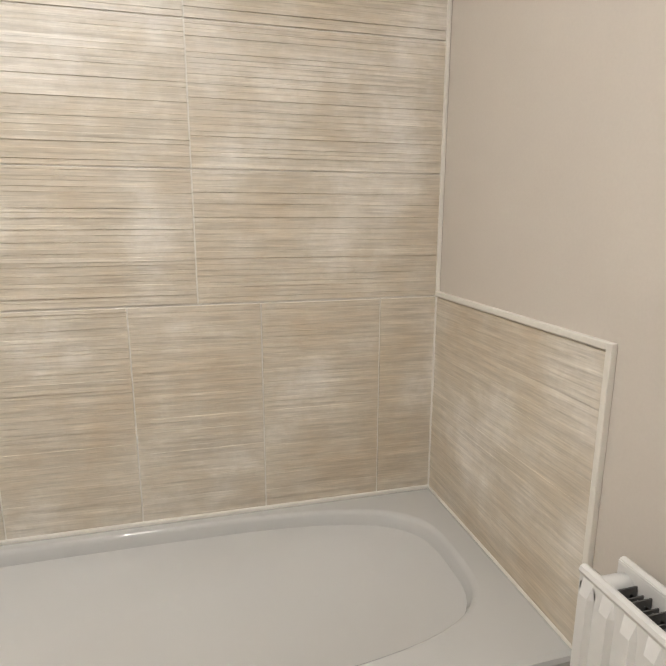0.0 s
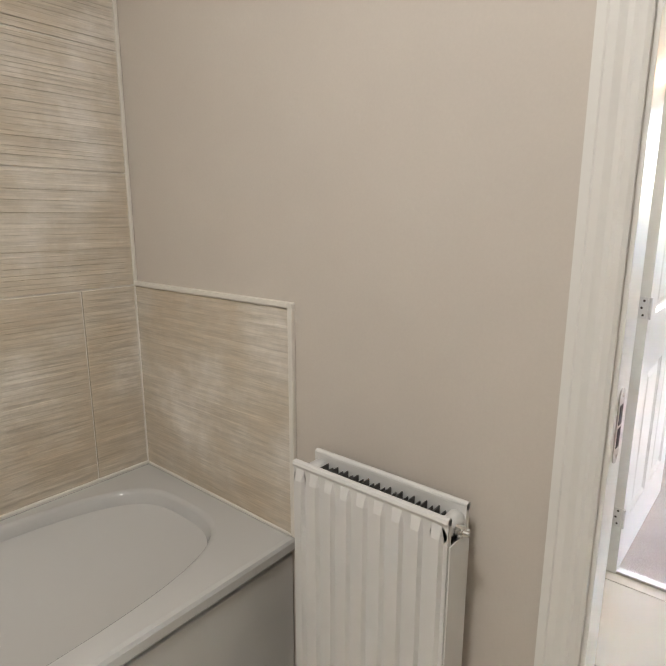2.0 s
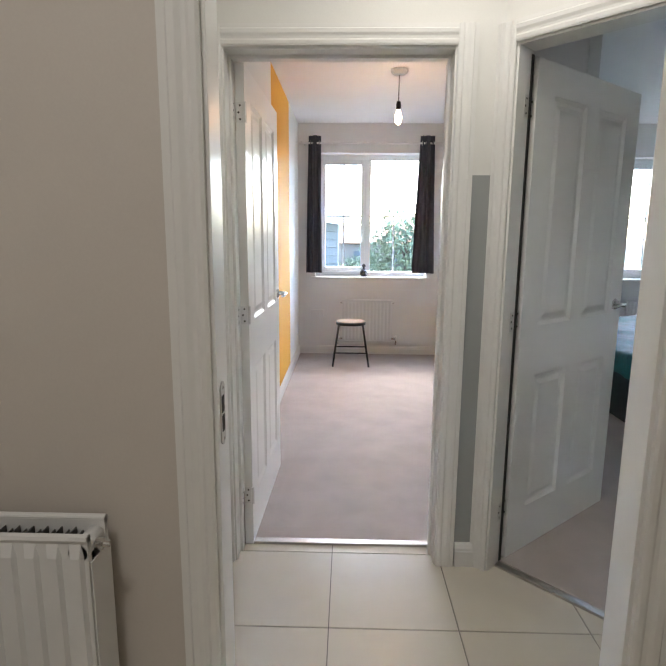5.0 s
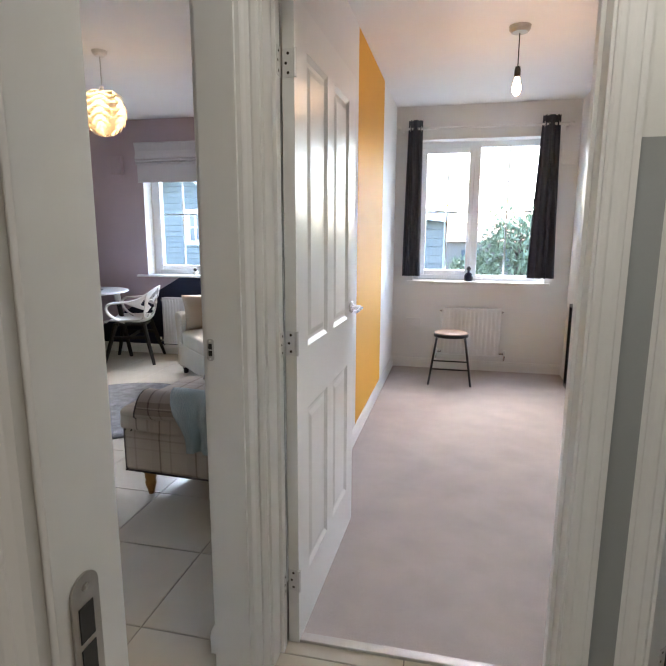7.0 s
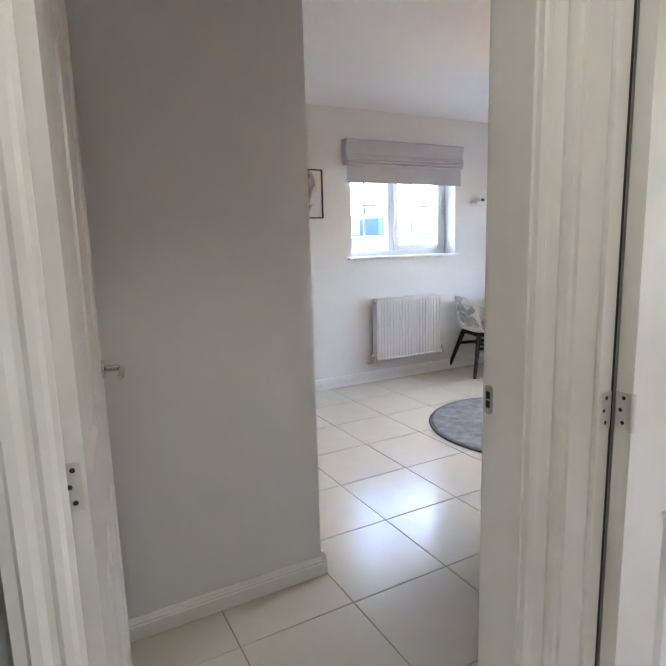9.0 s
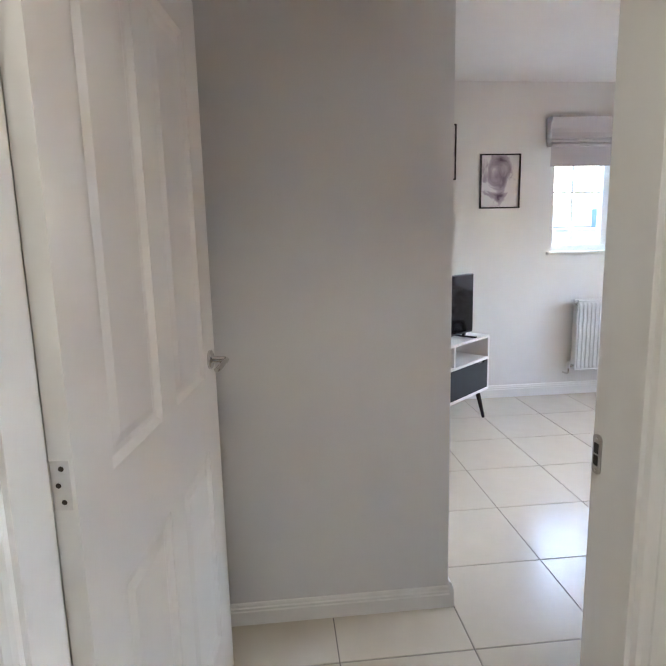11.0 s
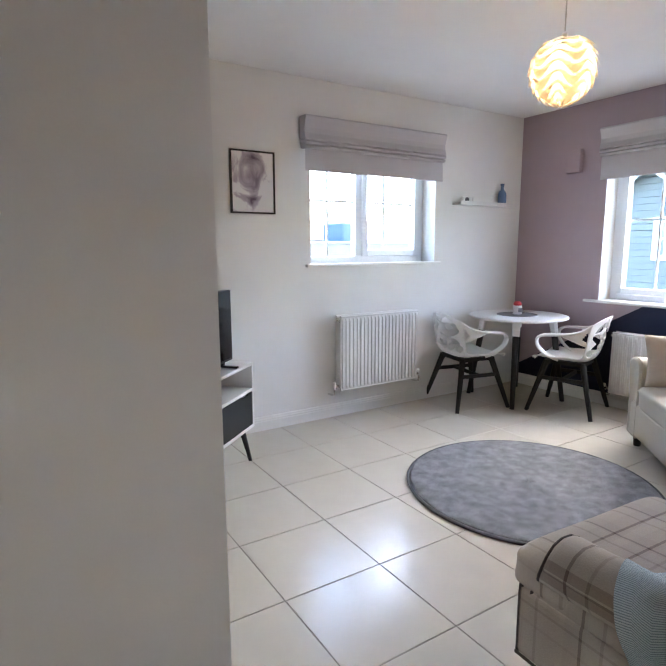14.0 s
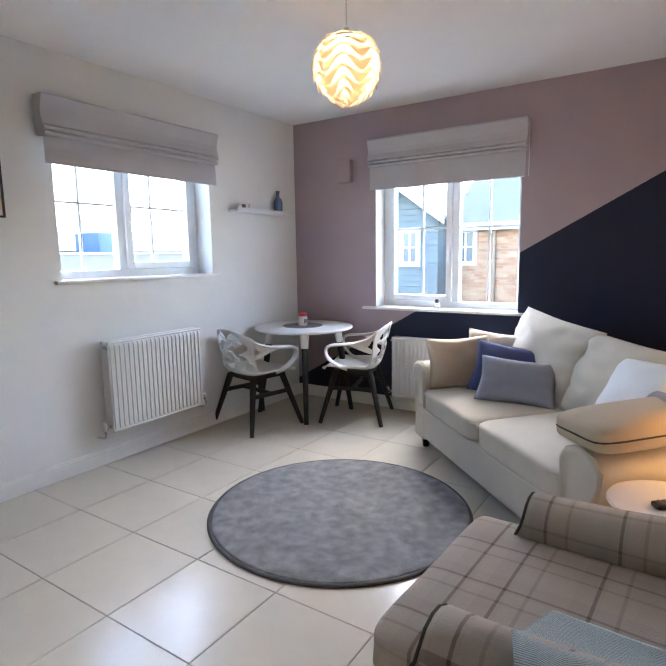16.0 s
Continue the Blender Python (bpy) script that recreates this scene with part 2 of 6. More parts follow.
def smooth_path(points, steps=6):
    """A soft line through the points."""
    pts = [Vector(q) for q in points]
    out = []
    for i in range(len(pts) - 1):
        a, b, c, d = pts[max(i - 1, 0)], pts[i], pts[i + 1], pts[min(i + 2, len(pts) - 1)]
        for s in range(steps):
            t = s / steps
            out.append(0.5 * ((2 * b) + (c - a) * t + (2 * a - 5 * b + 4 * c - d) * t * t + (3 * b - a - 3 * c + d) * t ** 3))
    return out + [pts[-1]]


def add_tube(bm, points, r, n=10, flat=1.0):
    """A round or flattened bar along a line; r is one radius or one for each point."""
    pts = [Vector(q) for q in points]
    rings, side = [], None
    for i, q in enumerate(pts):
        d = (pts[min(i + 1, len(pts) - 1)] - pts[max(i - 1, 0)]).normalized()
        if side is None:
            side = d.orthogonal().normalized() if abs(d.z) > 0.9 else d.cross(Vector((0, 0, 1))).normalized()
        side = (side - d * side.dot(d)).normalized()
        up = d.cross(side)
        rad = r[i] if isinstance(r, (list, tuple)) else r
        rings.append([q + rad * (math.cos(2 * math.pi * k / n) * side + flat * math.sin(2 * math.pi * k / n) * up) for k in range(n)])
    return add_loft(bm, rings)


def tube(points, r, n=10, flat=1.0):
    bm = bmesh.new()
    add_tube(bm, points, r, n, flat)
    return bm


def puffed(w, d, h, n=14, edge=4.0, crown=0.25, seed=0):
    """A stuffed cushion standing on z = 0: rounded corners, a crowned top and slight lumps."""
    bm = bmesh.new()
    bmesh.ops.create_cube(bm, size=2)
    bmesh.ops.subdivide_edges(bm, edges=bm.edges, cuts=n, use_grid_fill=True)
    for v in bm.verts:
        x, y, z = v.co
        s = (abs(x) ** edge + abs(y) ** edge + abs(z) ** edge) ** (1 / edge)
        big = max(abs(x), abs(y), abs(z))
        x, y, z = x * big / s, y * big / s, z * big / s
        z *= 1 - crown + crown * (1 - abs(x) ** 3) * (1 - abs(y) ** 3)
        lump = 0.012 * noise.noise(Vector((x * 1.7, y * 1.7, z * 1.3 + seed * 7.1)))
        v.co = Vector((x * w / 2, y * d / 2, (z + 1) * h / 2)) * (1 + lump)
    return bm


def throw_pillow(w, h, t, seed=0, n=20, crease=0.03, nip=0.09):
    """A knife-edge cushion in its own plane x-z, pinched at the rim."""
    bm = bmesh.new()
    rows = {}
    for side in (1, -1):
        for i in range(n + 1):
            for j in range(n + 1):
                u, v = 2 * i / n - 1, 2 * j / n - 1
                rim = abs(u) == 1 or abs(v) == 1
                if rim and side < 0:
                    rows[side, i, j] = rows[1, i, j]
                    continue
                dome = (max(0, 1 - u * u) * max(0, 1 - v * v)) ** 0.42
                pinch = 1 - nip * (1 - abs(u * v) ** 1.5)
                dent = crease * noise.noise(Vector((u * 2, v * 2, seed * 3.3 + side)))
                # creases running in from the corners and along the rim
                ray = math.atan2(v, u)
                dent += 0.55 * crease * math.sin(ray * 9 + seed * 1.7 + 3 * noise.noise(Vector((u * 3, v * 3, seed)))) * min(1, (u * u + v * v)) ** 2
                rows[side, i, j] = bm.verts.new((u * w / 2 * pinch, side * t / 2 * dome * (1 + 4 * dent), v * h / 2 * pinch + h / 2))
        for i in range(n):
            for j in range(n):
                bm.faces.new([rows[side, i + a, j + c] for a, c in ((0, 0), (1, 0), (1, 1), (0, 1))])
    return bm


# ---- plan ----
CEIL = 2.53
HALL_X, STUDY_X = 0.52, 0.66        # study wall
LIV_Y0, LIV_Y1 = 0.50, 0.60         # wall between the hall or study and the living room
BATH_X0, BATH_X1 = -0.56, -0.48     # wall between bathroom and hall
NORTH, EAST = 4.10, 4.55
OUT = 0.30


def wall(name, p0, p1, thick, openings, materials, label, z0=-0.05, z1=CEIL):
    """A wall from p0 to p1, thick to its left; openings (from, to, low, high) along it. materials: right face, left face, rest."""
    a, b = Vector((*p0, 0)), Vector((*p1, 0))
    d = (b - a).normalized()
    nrm = Vector((-d.y, d.x, 0))
    length = (b - a).length
    bm = bmesh.new()
    cuts = sorted({0, length, *[o[0] for o in openings], *[o[1] for o in openings]})
    for s, e in zip(cuts, cuts[1:]):
        gaps = sorted((o[2], o[3]) for o in openings if o[0] <= s + 1e-6 and o[1] >= e - 1e-6)
        z = z0
        for lo, hi in gaps + [(z1, z1)]:
            if lo > z + 1e-4:
                add_box(bm, (s, 0, z), (e, thick, lo))
            z = max(z, hi)
    bmesh.ops.transform(bm, matrix=Matrix(((d.x, nrm.x, 0, a.x), (d.y, nrm.y, 0, a.y), (0, 0, 1, 0), (0, 0, 0, 1))), verts=bm.verts)
    bmesh.ops.recalc_face_normals(bm, faces=bm.faces)
    ob = structure(name, bm, materials[0], label, "wall")
    for m in materials[1:]:
        ob.data.materials.append(m)
    for f in ob.data.polygons:
        side = f.normal.dot(nrm)
        f.material_index = 0 if side < -0.7 else 1 if side > 0.7 else len(materials) - 1
    return ob


DOOR_H = 2.0
# living room and study outer walls
N_WIN, E_WIN, S_WIN, B_WIN = (2.225, 3.46, 1.21, 2.14), (2.02, 3.235, 0.885, 2.12), (-0.93, 0.31, 0.885, 2.225), (-4.35, -3.08, 0.885, 2.19)
wall("wall_north", (EAST + OUT, NORTH), (0.46, NORTH), -OUT, [(EAST + OUT - N_WIN[1], EAST + OUT - N_WIN[0], N_WIN[2], N_WIN[3])], [WHITE_WALL, WHITE_WALL, WHITE_WALL], "white painted outside wall with a window")
wall("wall_east_living", (EAST, 0.55), (EAST, NORTH), -OUT, [(E_WIN[0] - 0.55, E_WIN[1] - 0.55, E_WIN[2], E_WIN[3])], [WHITE_WALL, MAUVE_NAVY, WHITE_WALL], "mauve wall with a navy diagonal block and window")
wall("wall_east_study", (EAST, -5.0), (EAST, 0.55), -OUT, [(B_WIN[0] + 5, B_WIN[1] + 5, B_WIN[2], B_WIN[3]), (S_WIN[0] + 5, S_WIN[1] + 5, S_WIN[2], S_WIN[3])], [WHITE_WALL, WHITE_WALL, WHITE_WALL], "white painted outside wall with windows")
# wall between living room and hall, and on between living room and study
wall("wall_living_hall", (-0.48, 0.45), (0.66, 0.45), 0.1, [(-0.347 + 0.48, 0.46 + 0.48, -0.05, DOOR_H)], [HALL_WALL, WHITE_WALL, WHITE_WALL], "two-tone grey and white hall wall with a doorway")
wall("wall_study_north", (0.66, LIV_Y0), (EAST, LIV_Y0), 0.1, [], [YELLOW, WHITE_WALL, WHITE_WALL], "white study wall with an ochre painted band")
wall("wall_study_hall", (HALL_X, -0.59), (HALL_X, 0.45), -0.14, [(-0.43 + 0.59, 0.41 + 0.59, -0.05, DOOR_H)], [WHITE_WALL, HALL_WALL, WHITE_WALL], "two-tone hall wall with the study doorway")
# the diagonal wall of the bedroom doorway
D0, DD = Vector((0.54, -0.57)), Vector((-math.sqrt(0.5), -math.sqrt(0.5)))
wall("wall_diagonal", D0, D0 + DD * 1.05, 0.1, [(0.075, 0.915, -0.05, DOOR_H)], [HALL_WALL, WHITE_WALL, WHITE_WALL], "diagonal hall wall with the bedroom doorway")
E0 = D0 + DD * 1.05
wall("wall_hall_south", E0, (BATH_X1, E0.y), 0.1, [], [HALL_WALL, WHITE_WALL, WHITE_WALL], "grey painted hall end wall")
wall("wall_study_corner", (1.30, -1.15), (0.66, -0.56), 0.05, [], [WHITE_WALL, WHITE_WALL, WHITE_WALL], "white study corner wall")
wall("wall_study_south", (EAST, -1.15), (1.28, -1.15), 0.1, [], [WHITE_WALL, WHITE_WALL, WHITE_WALL], "white study side wall")
wall("wall_bedroom_west", (E0.x, E0.y), (E0.x, -5.0), -0.1, [], [WHITE_WALL, WHITE_WALL, WHITE_WALL], "white bedroom wall")
wall("wall_bedroom_south", (EAST, -5.0), (E0.x - 0.1, -5.0), 0.1, [], [WHITE_WALL, WHITE_WALL, WHITE_WALL], "white bedroom wall")
# bathroom
wall("wall_bath_hall", (BATH_X0, E0.y - 0.1), (BATH_X0, 1.52), -0.08, [(-0.62 - E0.y + 0.1, 0.203 - E0.y + 0.1, -0.05, DOOR_H)], [HALL_WALL, CREAM_WALL, CREAM_WALL], "warm cream painted bathroom wall with a doorway")
wall("wall_bath_tiled", (-2.36, 1.53), (-0.48, 1.53), 0.1, [], [CREAM_WALL, WHITE_WALL, WHITE_WALL], "bathroom wall behind the bath")
wall("wall_bath_west", (-2.26, E0.y - 0.1), (-2.26, 1.53), 0.1, [], [CREAM_WALL, CREAM_WALL, CREAM_WALL], "cream painted bathroom end wall")
wall("wall_bath_south", (-2.36, E0.y), (BATH_X0, E0.y), -0.1, [], [CREAM_WALL, CREAM_WALL, CREAM_WALL], "cream painted bathroom side wall")
# cupboard block that narrows the way into the living room
wall("wall_grey", (0.566, 1.589), (-0.46, 1.589), -0.1, [], [WHITE_WALL, GREY_WALL, GREY_WALL], "plain warm grey painted wall")
wall("wall_living_west", (0.566, 1.689), (0.566, NORTH), 0.1, [], [WHITE_WALL, WHITE_WALL, WHITE_WALL], "white living room side wall")
wall("wall_entry_west", (-0.475, 0.55), (-0.475, 1.589), -0.02, [], [WHITE_WALL, WHITE_WALL, WHITE_WALL], "white wall behind the open door")
structure("ceiling", box((-2.5, -5.2, CEIL), (EAST + OUT, NORTH + OUT, CEIL + 0.15)), CEILING, "smooth white painted ceiling", "ceiling")
structure("screed", box((-2.5, -5.2, -0.3), (EAST + OUT, NORTH + OUT, -0.012)), GROUT, "grey screed and grout under the tiles", "floor")


def carpet(name, outline, label):
    return structure(name, prism([(x, y, -0.011) for x, y in outline], (0, 0, 0.019)), CARPET, label, "carpet")


carpet("carpet_study", [(0.66, 0.5), (0.66, -0.55), (1.28, -1.15), (EAST, -1.15), (EAST, 0.5)], "beige short-pile carpet of the study")
cb = D0 + DD * 0.0 + Vector((0.05, -0.05))
carpet("carpet_bedroom", [(cb.x + 0.06, cb.y + 0.02), (E0.x + 0.05, E0.y - 0.05), (E0.x, -5.0), (EAST, -5.0), (EAST, -1.25), (1.28, -1.2)], "beige short-pile carpet of the bedroom")


# skirting boards
def skirting(name, p0, p1, label="white moulded skirting board", k=0.85):
    """Along p0 to p1, standing out to its left."""
    a, b = Vector((*p0, 0)), Vector((*p1, 0))
    d = (b - a).normalized()
    nrm = Vector((-d.y, d.x, 0))
    prof = [(0, 0), (0.018, 0), (0.018, 0.078), (0.015, 0.084), (0.015, 0.096), (0.011, 0.102), (0.009, 0.112), (0.006, 0.118), (0, 0.12)]
    return structure(name, prism([a + nrm * u + Vector((0, 0, z * k)) for u, z in prof], b - a), TRIM, label, "skirting board")


for i, (p0, p1) in enumerate([((EAST, NORTH), (0.566, NORTH)), ((EAST, 0.6), (EAST, NORTH - 0.018)), ((0.566, NORTH - 0.018), (0.566, 1.571)), ((0.584, 1.589), (-0.46, 1.589)),
                              ((0.53, 0.6), (EAST - 0.018, 0.6)), ((EAST - 0.018, 0.5), (0.70, 0.5)), ((EAST, -1.15), (EAST, 0.5)), ((1.3, -1.15), (EAST - 0.018, -1.15)),
                              ((HALL_X, -0.585), (HALL_X, -0.502)), ((-0.422, 0.45), (-0.48, 0.45)), ((BATH_X1, 0.432), (BATH_X1, 0.26)), ((EAST, -5), (EAST, -1.25))]):
    if i == 3:
        skirting("baseboard_4", (0.584, 1.589), (-0.46, 1.589), k=0.65)
    else:
        skirting(f"baseboard_{i + 1}", p0, p1)


# ---- doors ----
def architrave_profile(w=0.07):
    return [(0, 0), (0, 0.012), (0.006, 0.015), (0.016, 0.016), (0.022, 0.013), (0.030, 0.014), (0.040, 0.018), (0.052, 0.019), (0.056, 0.016), (w, 0.016), (w, 0)]


def door_frame(name, m, width, thick, label, sides=(True, True), keep=None, legs=(True, True), stop=None):
    """Lining and architraves round an opening: local x across from the first jamb, y through the wall, z up."""
    t = tagged(thing(name, label, "door frame", m), kind="structure")
    r = 0.012
    part("lining", box((-r, -0.002, 0), (r, thick + 0.002, DOOR_H), 0.001), TRIM, t)
    part("lining", box((width - r, -0.002, 0), (width + r, thick + 0.002, DOOR_H), 0.001), TRIM, t)
    part("lining", box((r, -0.002, DOOR_H - r), (width - r, thick + 0.002, DOOR_H + r), 0.001), TRIM, t)
    if stop:
        part("door_stop", box((r, stop[0], 0), (r + 0.012, stop[1], DOOR_H - r), 0.002), TRIM, t)
        part("door_stop", box((width - r - 0.012, stop[0], 0), (width - r, stop[1], DOOR_H - r), 0.002), TRIM, t)
        part("door_stop", box((r + 0.012, stop[0] + 0.001, DOOR_H - r - 0.012), (width - r - 0.012, stop[1] - 0.001, DOOR_H - r), 0.002), TRIM, t)
    for front in (0, 1):
        if not sides[front]:
            continue
        y0, s = (-0.002, -1) if front == 0 else (thick + 0.002, 1)
        prof = architrave_profile()
        for k, leg in enumerate(legs):
            if not leg:
                continue
            x0, sx = (0.004, -1) if k == 0 else (width - 0.004, 1)
            part("architrave", prism([(x0 + sx * u, y0 + s * v, 0) for u, v in prof], (0, 0, DOOR_H + (0.066 if k == 0 or True else 0))), TRIM, t)
        part("architrave", prism([(0.004, y0 + s * v * 1.01, DOOR_H - 0.004 + u) for u, v in prof], (width - 0.008, 0, 0)), TRIM, t)
    return t


def keep_plate(parent, m, k=0.74):
    """A strike plate let into the lining: local x-z its face, y out of it."""
    w, e = 0.017, 0.085
    arc = [radians(10 * a) for a in range(19)]
    rim = [(w * math.cos(a), 0, e - w * 1.2 + w * 1.2 * math.sin(a)) for a in arc] + [(-w * math.cos(a), 0, -e + w * 1.2 - w * 1.2 * math.sin(a)) for a in arc]
    bm = prism(rim, (0, 0.0022, 0))
    o = part("strike_plate", bm, STEEL, parent, "brushed steel strike plate")
    o.matrix_basis = m @ Matrix.Diagonal((1, 1, k, 1))
    # dark blocks put in for the shade inside the slots
    for z0, z1 in ((-0.048, -0.004), (0.004, 0.048)):
        part("slot", box((-0.008, 0.0015, z0), (0.010, 0.0030, z1), 0.0004), DARK_GAP, o)
    for z in (-0.069, 0.069):
        part("screw", lathe([(0.0045, 0.0), (0.0045, 0.0012), (0.001, 0.0014)], n=10), CHROME, o).matrix_basis = pose(0, 0.002, z, -90)
    return o


def lever(parent, m, side=1):
    """A chrome lever on a round rose; y out of the door, the lever runs along x times side."""
    o = part("handle", lathe([(0.001, 0), (0.026, 0), (0.026, 0.006), (0.022, 0.009), (0.010, 0.011), (0.009, 0.045), (0.001, 0.047)], n=20), CHROME, parent, "polished chrome lever handle", True)
    o.matrix_basis = m @ pose(0, 0, 0, -90)
    q = part("lever", tube(smooth_path([(0, 0.042, 0), (side * 0.01, 0.05, 0), (side * 0.05, 0.052, 0.002), (side * 0.10, 0.05, -0.003), (side * 0.115, 0.045, -0.004)]), [0.009] * 6 + [0.0085] * 6 + [0.008] * 12 + [0.006], 10, 0.75), CHROME, o, "", True)
    q.matrix_basis = pose(0, 0, 0, 90)
    return o


def door_leaf(name, m, label, width=0.826, height=1.975, flip=1, handles=(1, 1), category="door"):
    """A four-panel moulded door: local x from the hinge edge, y through it, z up."""
    t = tagged(thing(name, label, category, m), kind="structure")
    th, st = 0.035, 0.12
    mid = (width - 0.095) / 2, (width + 0.095) / 2
    z = (0.006, 0.205, 0.785, 0.99, 1.86, height)
    bm = bmesh.new()
    for a, b in (((0, z[0]), (st, z[5])), ((width - st, z[0]), (width, z[5])), ((mid[0], z[1]), (mid[1], z[2])), ((mid[0], z[3]), (mid[1], z[4])),
                 ((st, z[0]), (width - st, z[1])), ((st, z[2]), (width - st, z[3])), ((st, z[4]), (width - st, z[5]))):
        add_box(bm, (a[0], 0, a[1]), (b[0], th, b[1]))
    part("leaf", bm, TRIM, t)
    for x0, x1 in ((st, mid[0]), (mid[1], width - st)):
        for z0, z1 in ((z[1], z[2]), (z[3], z[4])):
            rings = []
            for y, grow in ((0.001, 0.0), (0.009, 0.014), (0.009, 0.026), (0.003, 0.046)):
                rings.append([(x0 + grow, y, z0 + grow), (x1 - grow, y, z0 + grow), (x1 - grow, y, z1 - grow), (x0 + grow, y, z1 - grow)])
            bm = bmesh.new()
            add_loft(bm, rings, caps=False)
            bm.faces.new([bm.verts.new(Vector(q)) for q in rings[-1]])
            back = [[(x, th - y, zz) for x, y, zz in r] for r in rings]
            add_loft(bm, back, caps=False)
            bm.faces.new([bm.verts.new(Vector(q)) for q in back[-1]])
            bmesh.ops.remove_doubles(bm, verts=bm.verts, dist=1e-5)
            part("panel", bm, TRIM, t)
    for zc in (0.235, 1.02, 1.80):
        bm = box((-0.0015, 0.006, zc - 0.037), (0.0005, th - 0.002, zc + 0.037))
        h = part("hinge", bm, SATIN, t, "satin nickel butt hinge")
        part("barrel", lathe([(0.0055, -0.037), (0.0055, 0.037)], n=10), SATIN, h).matrix_basis = pose(-0.003, -0.003 if flip > 0 else th + 0.003, zc)
        for dz in (-0.025, 0, 0.025):
            part("screw", lathe([(0.0042, 0), (0.001, 0.001)], n=8), BRASS, h).matrix_basis = pose(-0.0015, th / 2 + (0.006 if dz == 0 else 0), zc + dz, 0, -90)
    if handles[0]:
        lever(t, pose(width - 0.06, 0, 1.03, 0, 0, 180), 1)
    if handles[1]:
        lever(t, pose(width - 0.06, th, 1.03), -1)
    return t


# study doorway, door folded back towards the ochre wall
m1 = pose(HALL_X, 0.41, 0, 0, 0, -90)
f1 = door_frame("door_frame_1", m1, 0.84, 0.14, "white moulded frame of the study doorway", (True, True), stop=(0.062, 0.100))
# thin dark strip added as the shade between frame and door
part("draught_seal", box((0.012, 0.1005, 0.01), (0.021, 0.1115, 1.975), 0.001), DARK_GAP, f1, "dark strip for the shade in the rebate")
def frame_hinges(parent, x, y0, y1):
    for zc in (0.235, 1.02, 1.80):
        o = part("hinge", box((x, y0, zc - 0.037), (x + 0.0015, y1, zc + 0.037)), SATIN, parent, "satin nickel butt hinge")
        for dz in (-0.025, 0, 0.025):
            part("screw", lathe([(0.0042, 0), (0.001, 0.001)], n=8), BRASS, o).matrix_basis = pose(x + 0.0016, (y0 + y1) / 2 - (0.006 if dz == 0 else 0), zc + dz, 0, 90)


frame_hinges(f1, 0.024, 0.070, 0.099)
door_leaf("door_1", pose(0.632, 0.384, 0, 0, 0, -1.2) @ pose(0, -0.035, 0), "white four-panel study door standing wide open", flip=1)
# bedroom doorway
ang = math.degrees(math.atan2(DD.y, DD.x))
jb = D0 + DD * 0.075
f2 = door_frame("door_frame_2", pose(jb.x, jb.y, 0, 0, 0, ang), 0.84, 0.1, "white moulded frame of the bedroom doorway", (True, True))
# dark strip again stands in for the shaded gap at the hinges
part("draught_seal", box((0.012, 0.084, 0.01), (0.0155, 0.099, 1.975)), DARK_GAP, f2, "dark strip for the shade in the rebate")
frame_hinges(f2, 0.012, 0.052, 0.082)
door_leaf("door_2", pose(0.563, -0.727, 0, 0, 0, -50.5), "white four-panel bedroom door standing ajar", flip=-1)
# living room doorway
f3 = door_frame("door_frame_3", pose(-0.347, 0.45, 0), 0.807, 0.1, "white moulded frame of the living room doorway", (True, True))
keep_plate(f3, pose(0.7945, 0.088, 1.03, 0, 0, 90) @ Matrix.Diagonal((0.6, 1, 1, 1)), 0.36)
door_leaf("door_3", pose(-0.309, 0.570, 0, 0, 0, 83), "white four-panel living room door standing open", flip=-1)
# bathroom doorway
f4 = door_frame("door_frame_4", pose(BATH_X0, 0.203, 0, 0, 0, -90), 0.823, 0.08, "white moulded frame of the bathroom doorway", (True, True))
keep_plate(f4, pose(0.0122, 0.03, 1.0, 0, 0, -90))
# metal threshold strips
structure("threshold_study", box((0.640, -0.418, -0.002), (0.676, 0.398, 0.011), 0.003), STEEL, "brushed metal carpet threshold strip", "threshold")
tb = bmesh.new()
add_box(tb, (0.09, 0.05, -0.002), (0.90, 0.085, 0.011), 0.003, m=pose(D0.x, D0.y, 0, 0, 0, ang))
structure("threshold_bedroom", tb, STEEL, "brushed metal carpet threshold strip", "threshold")


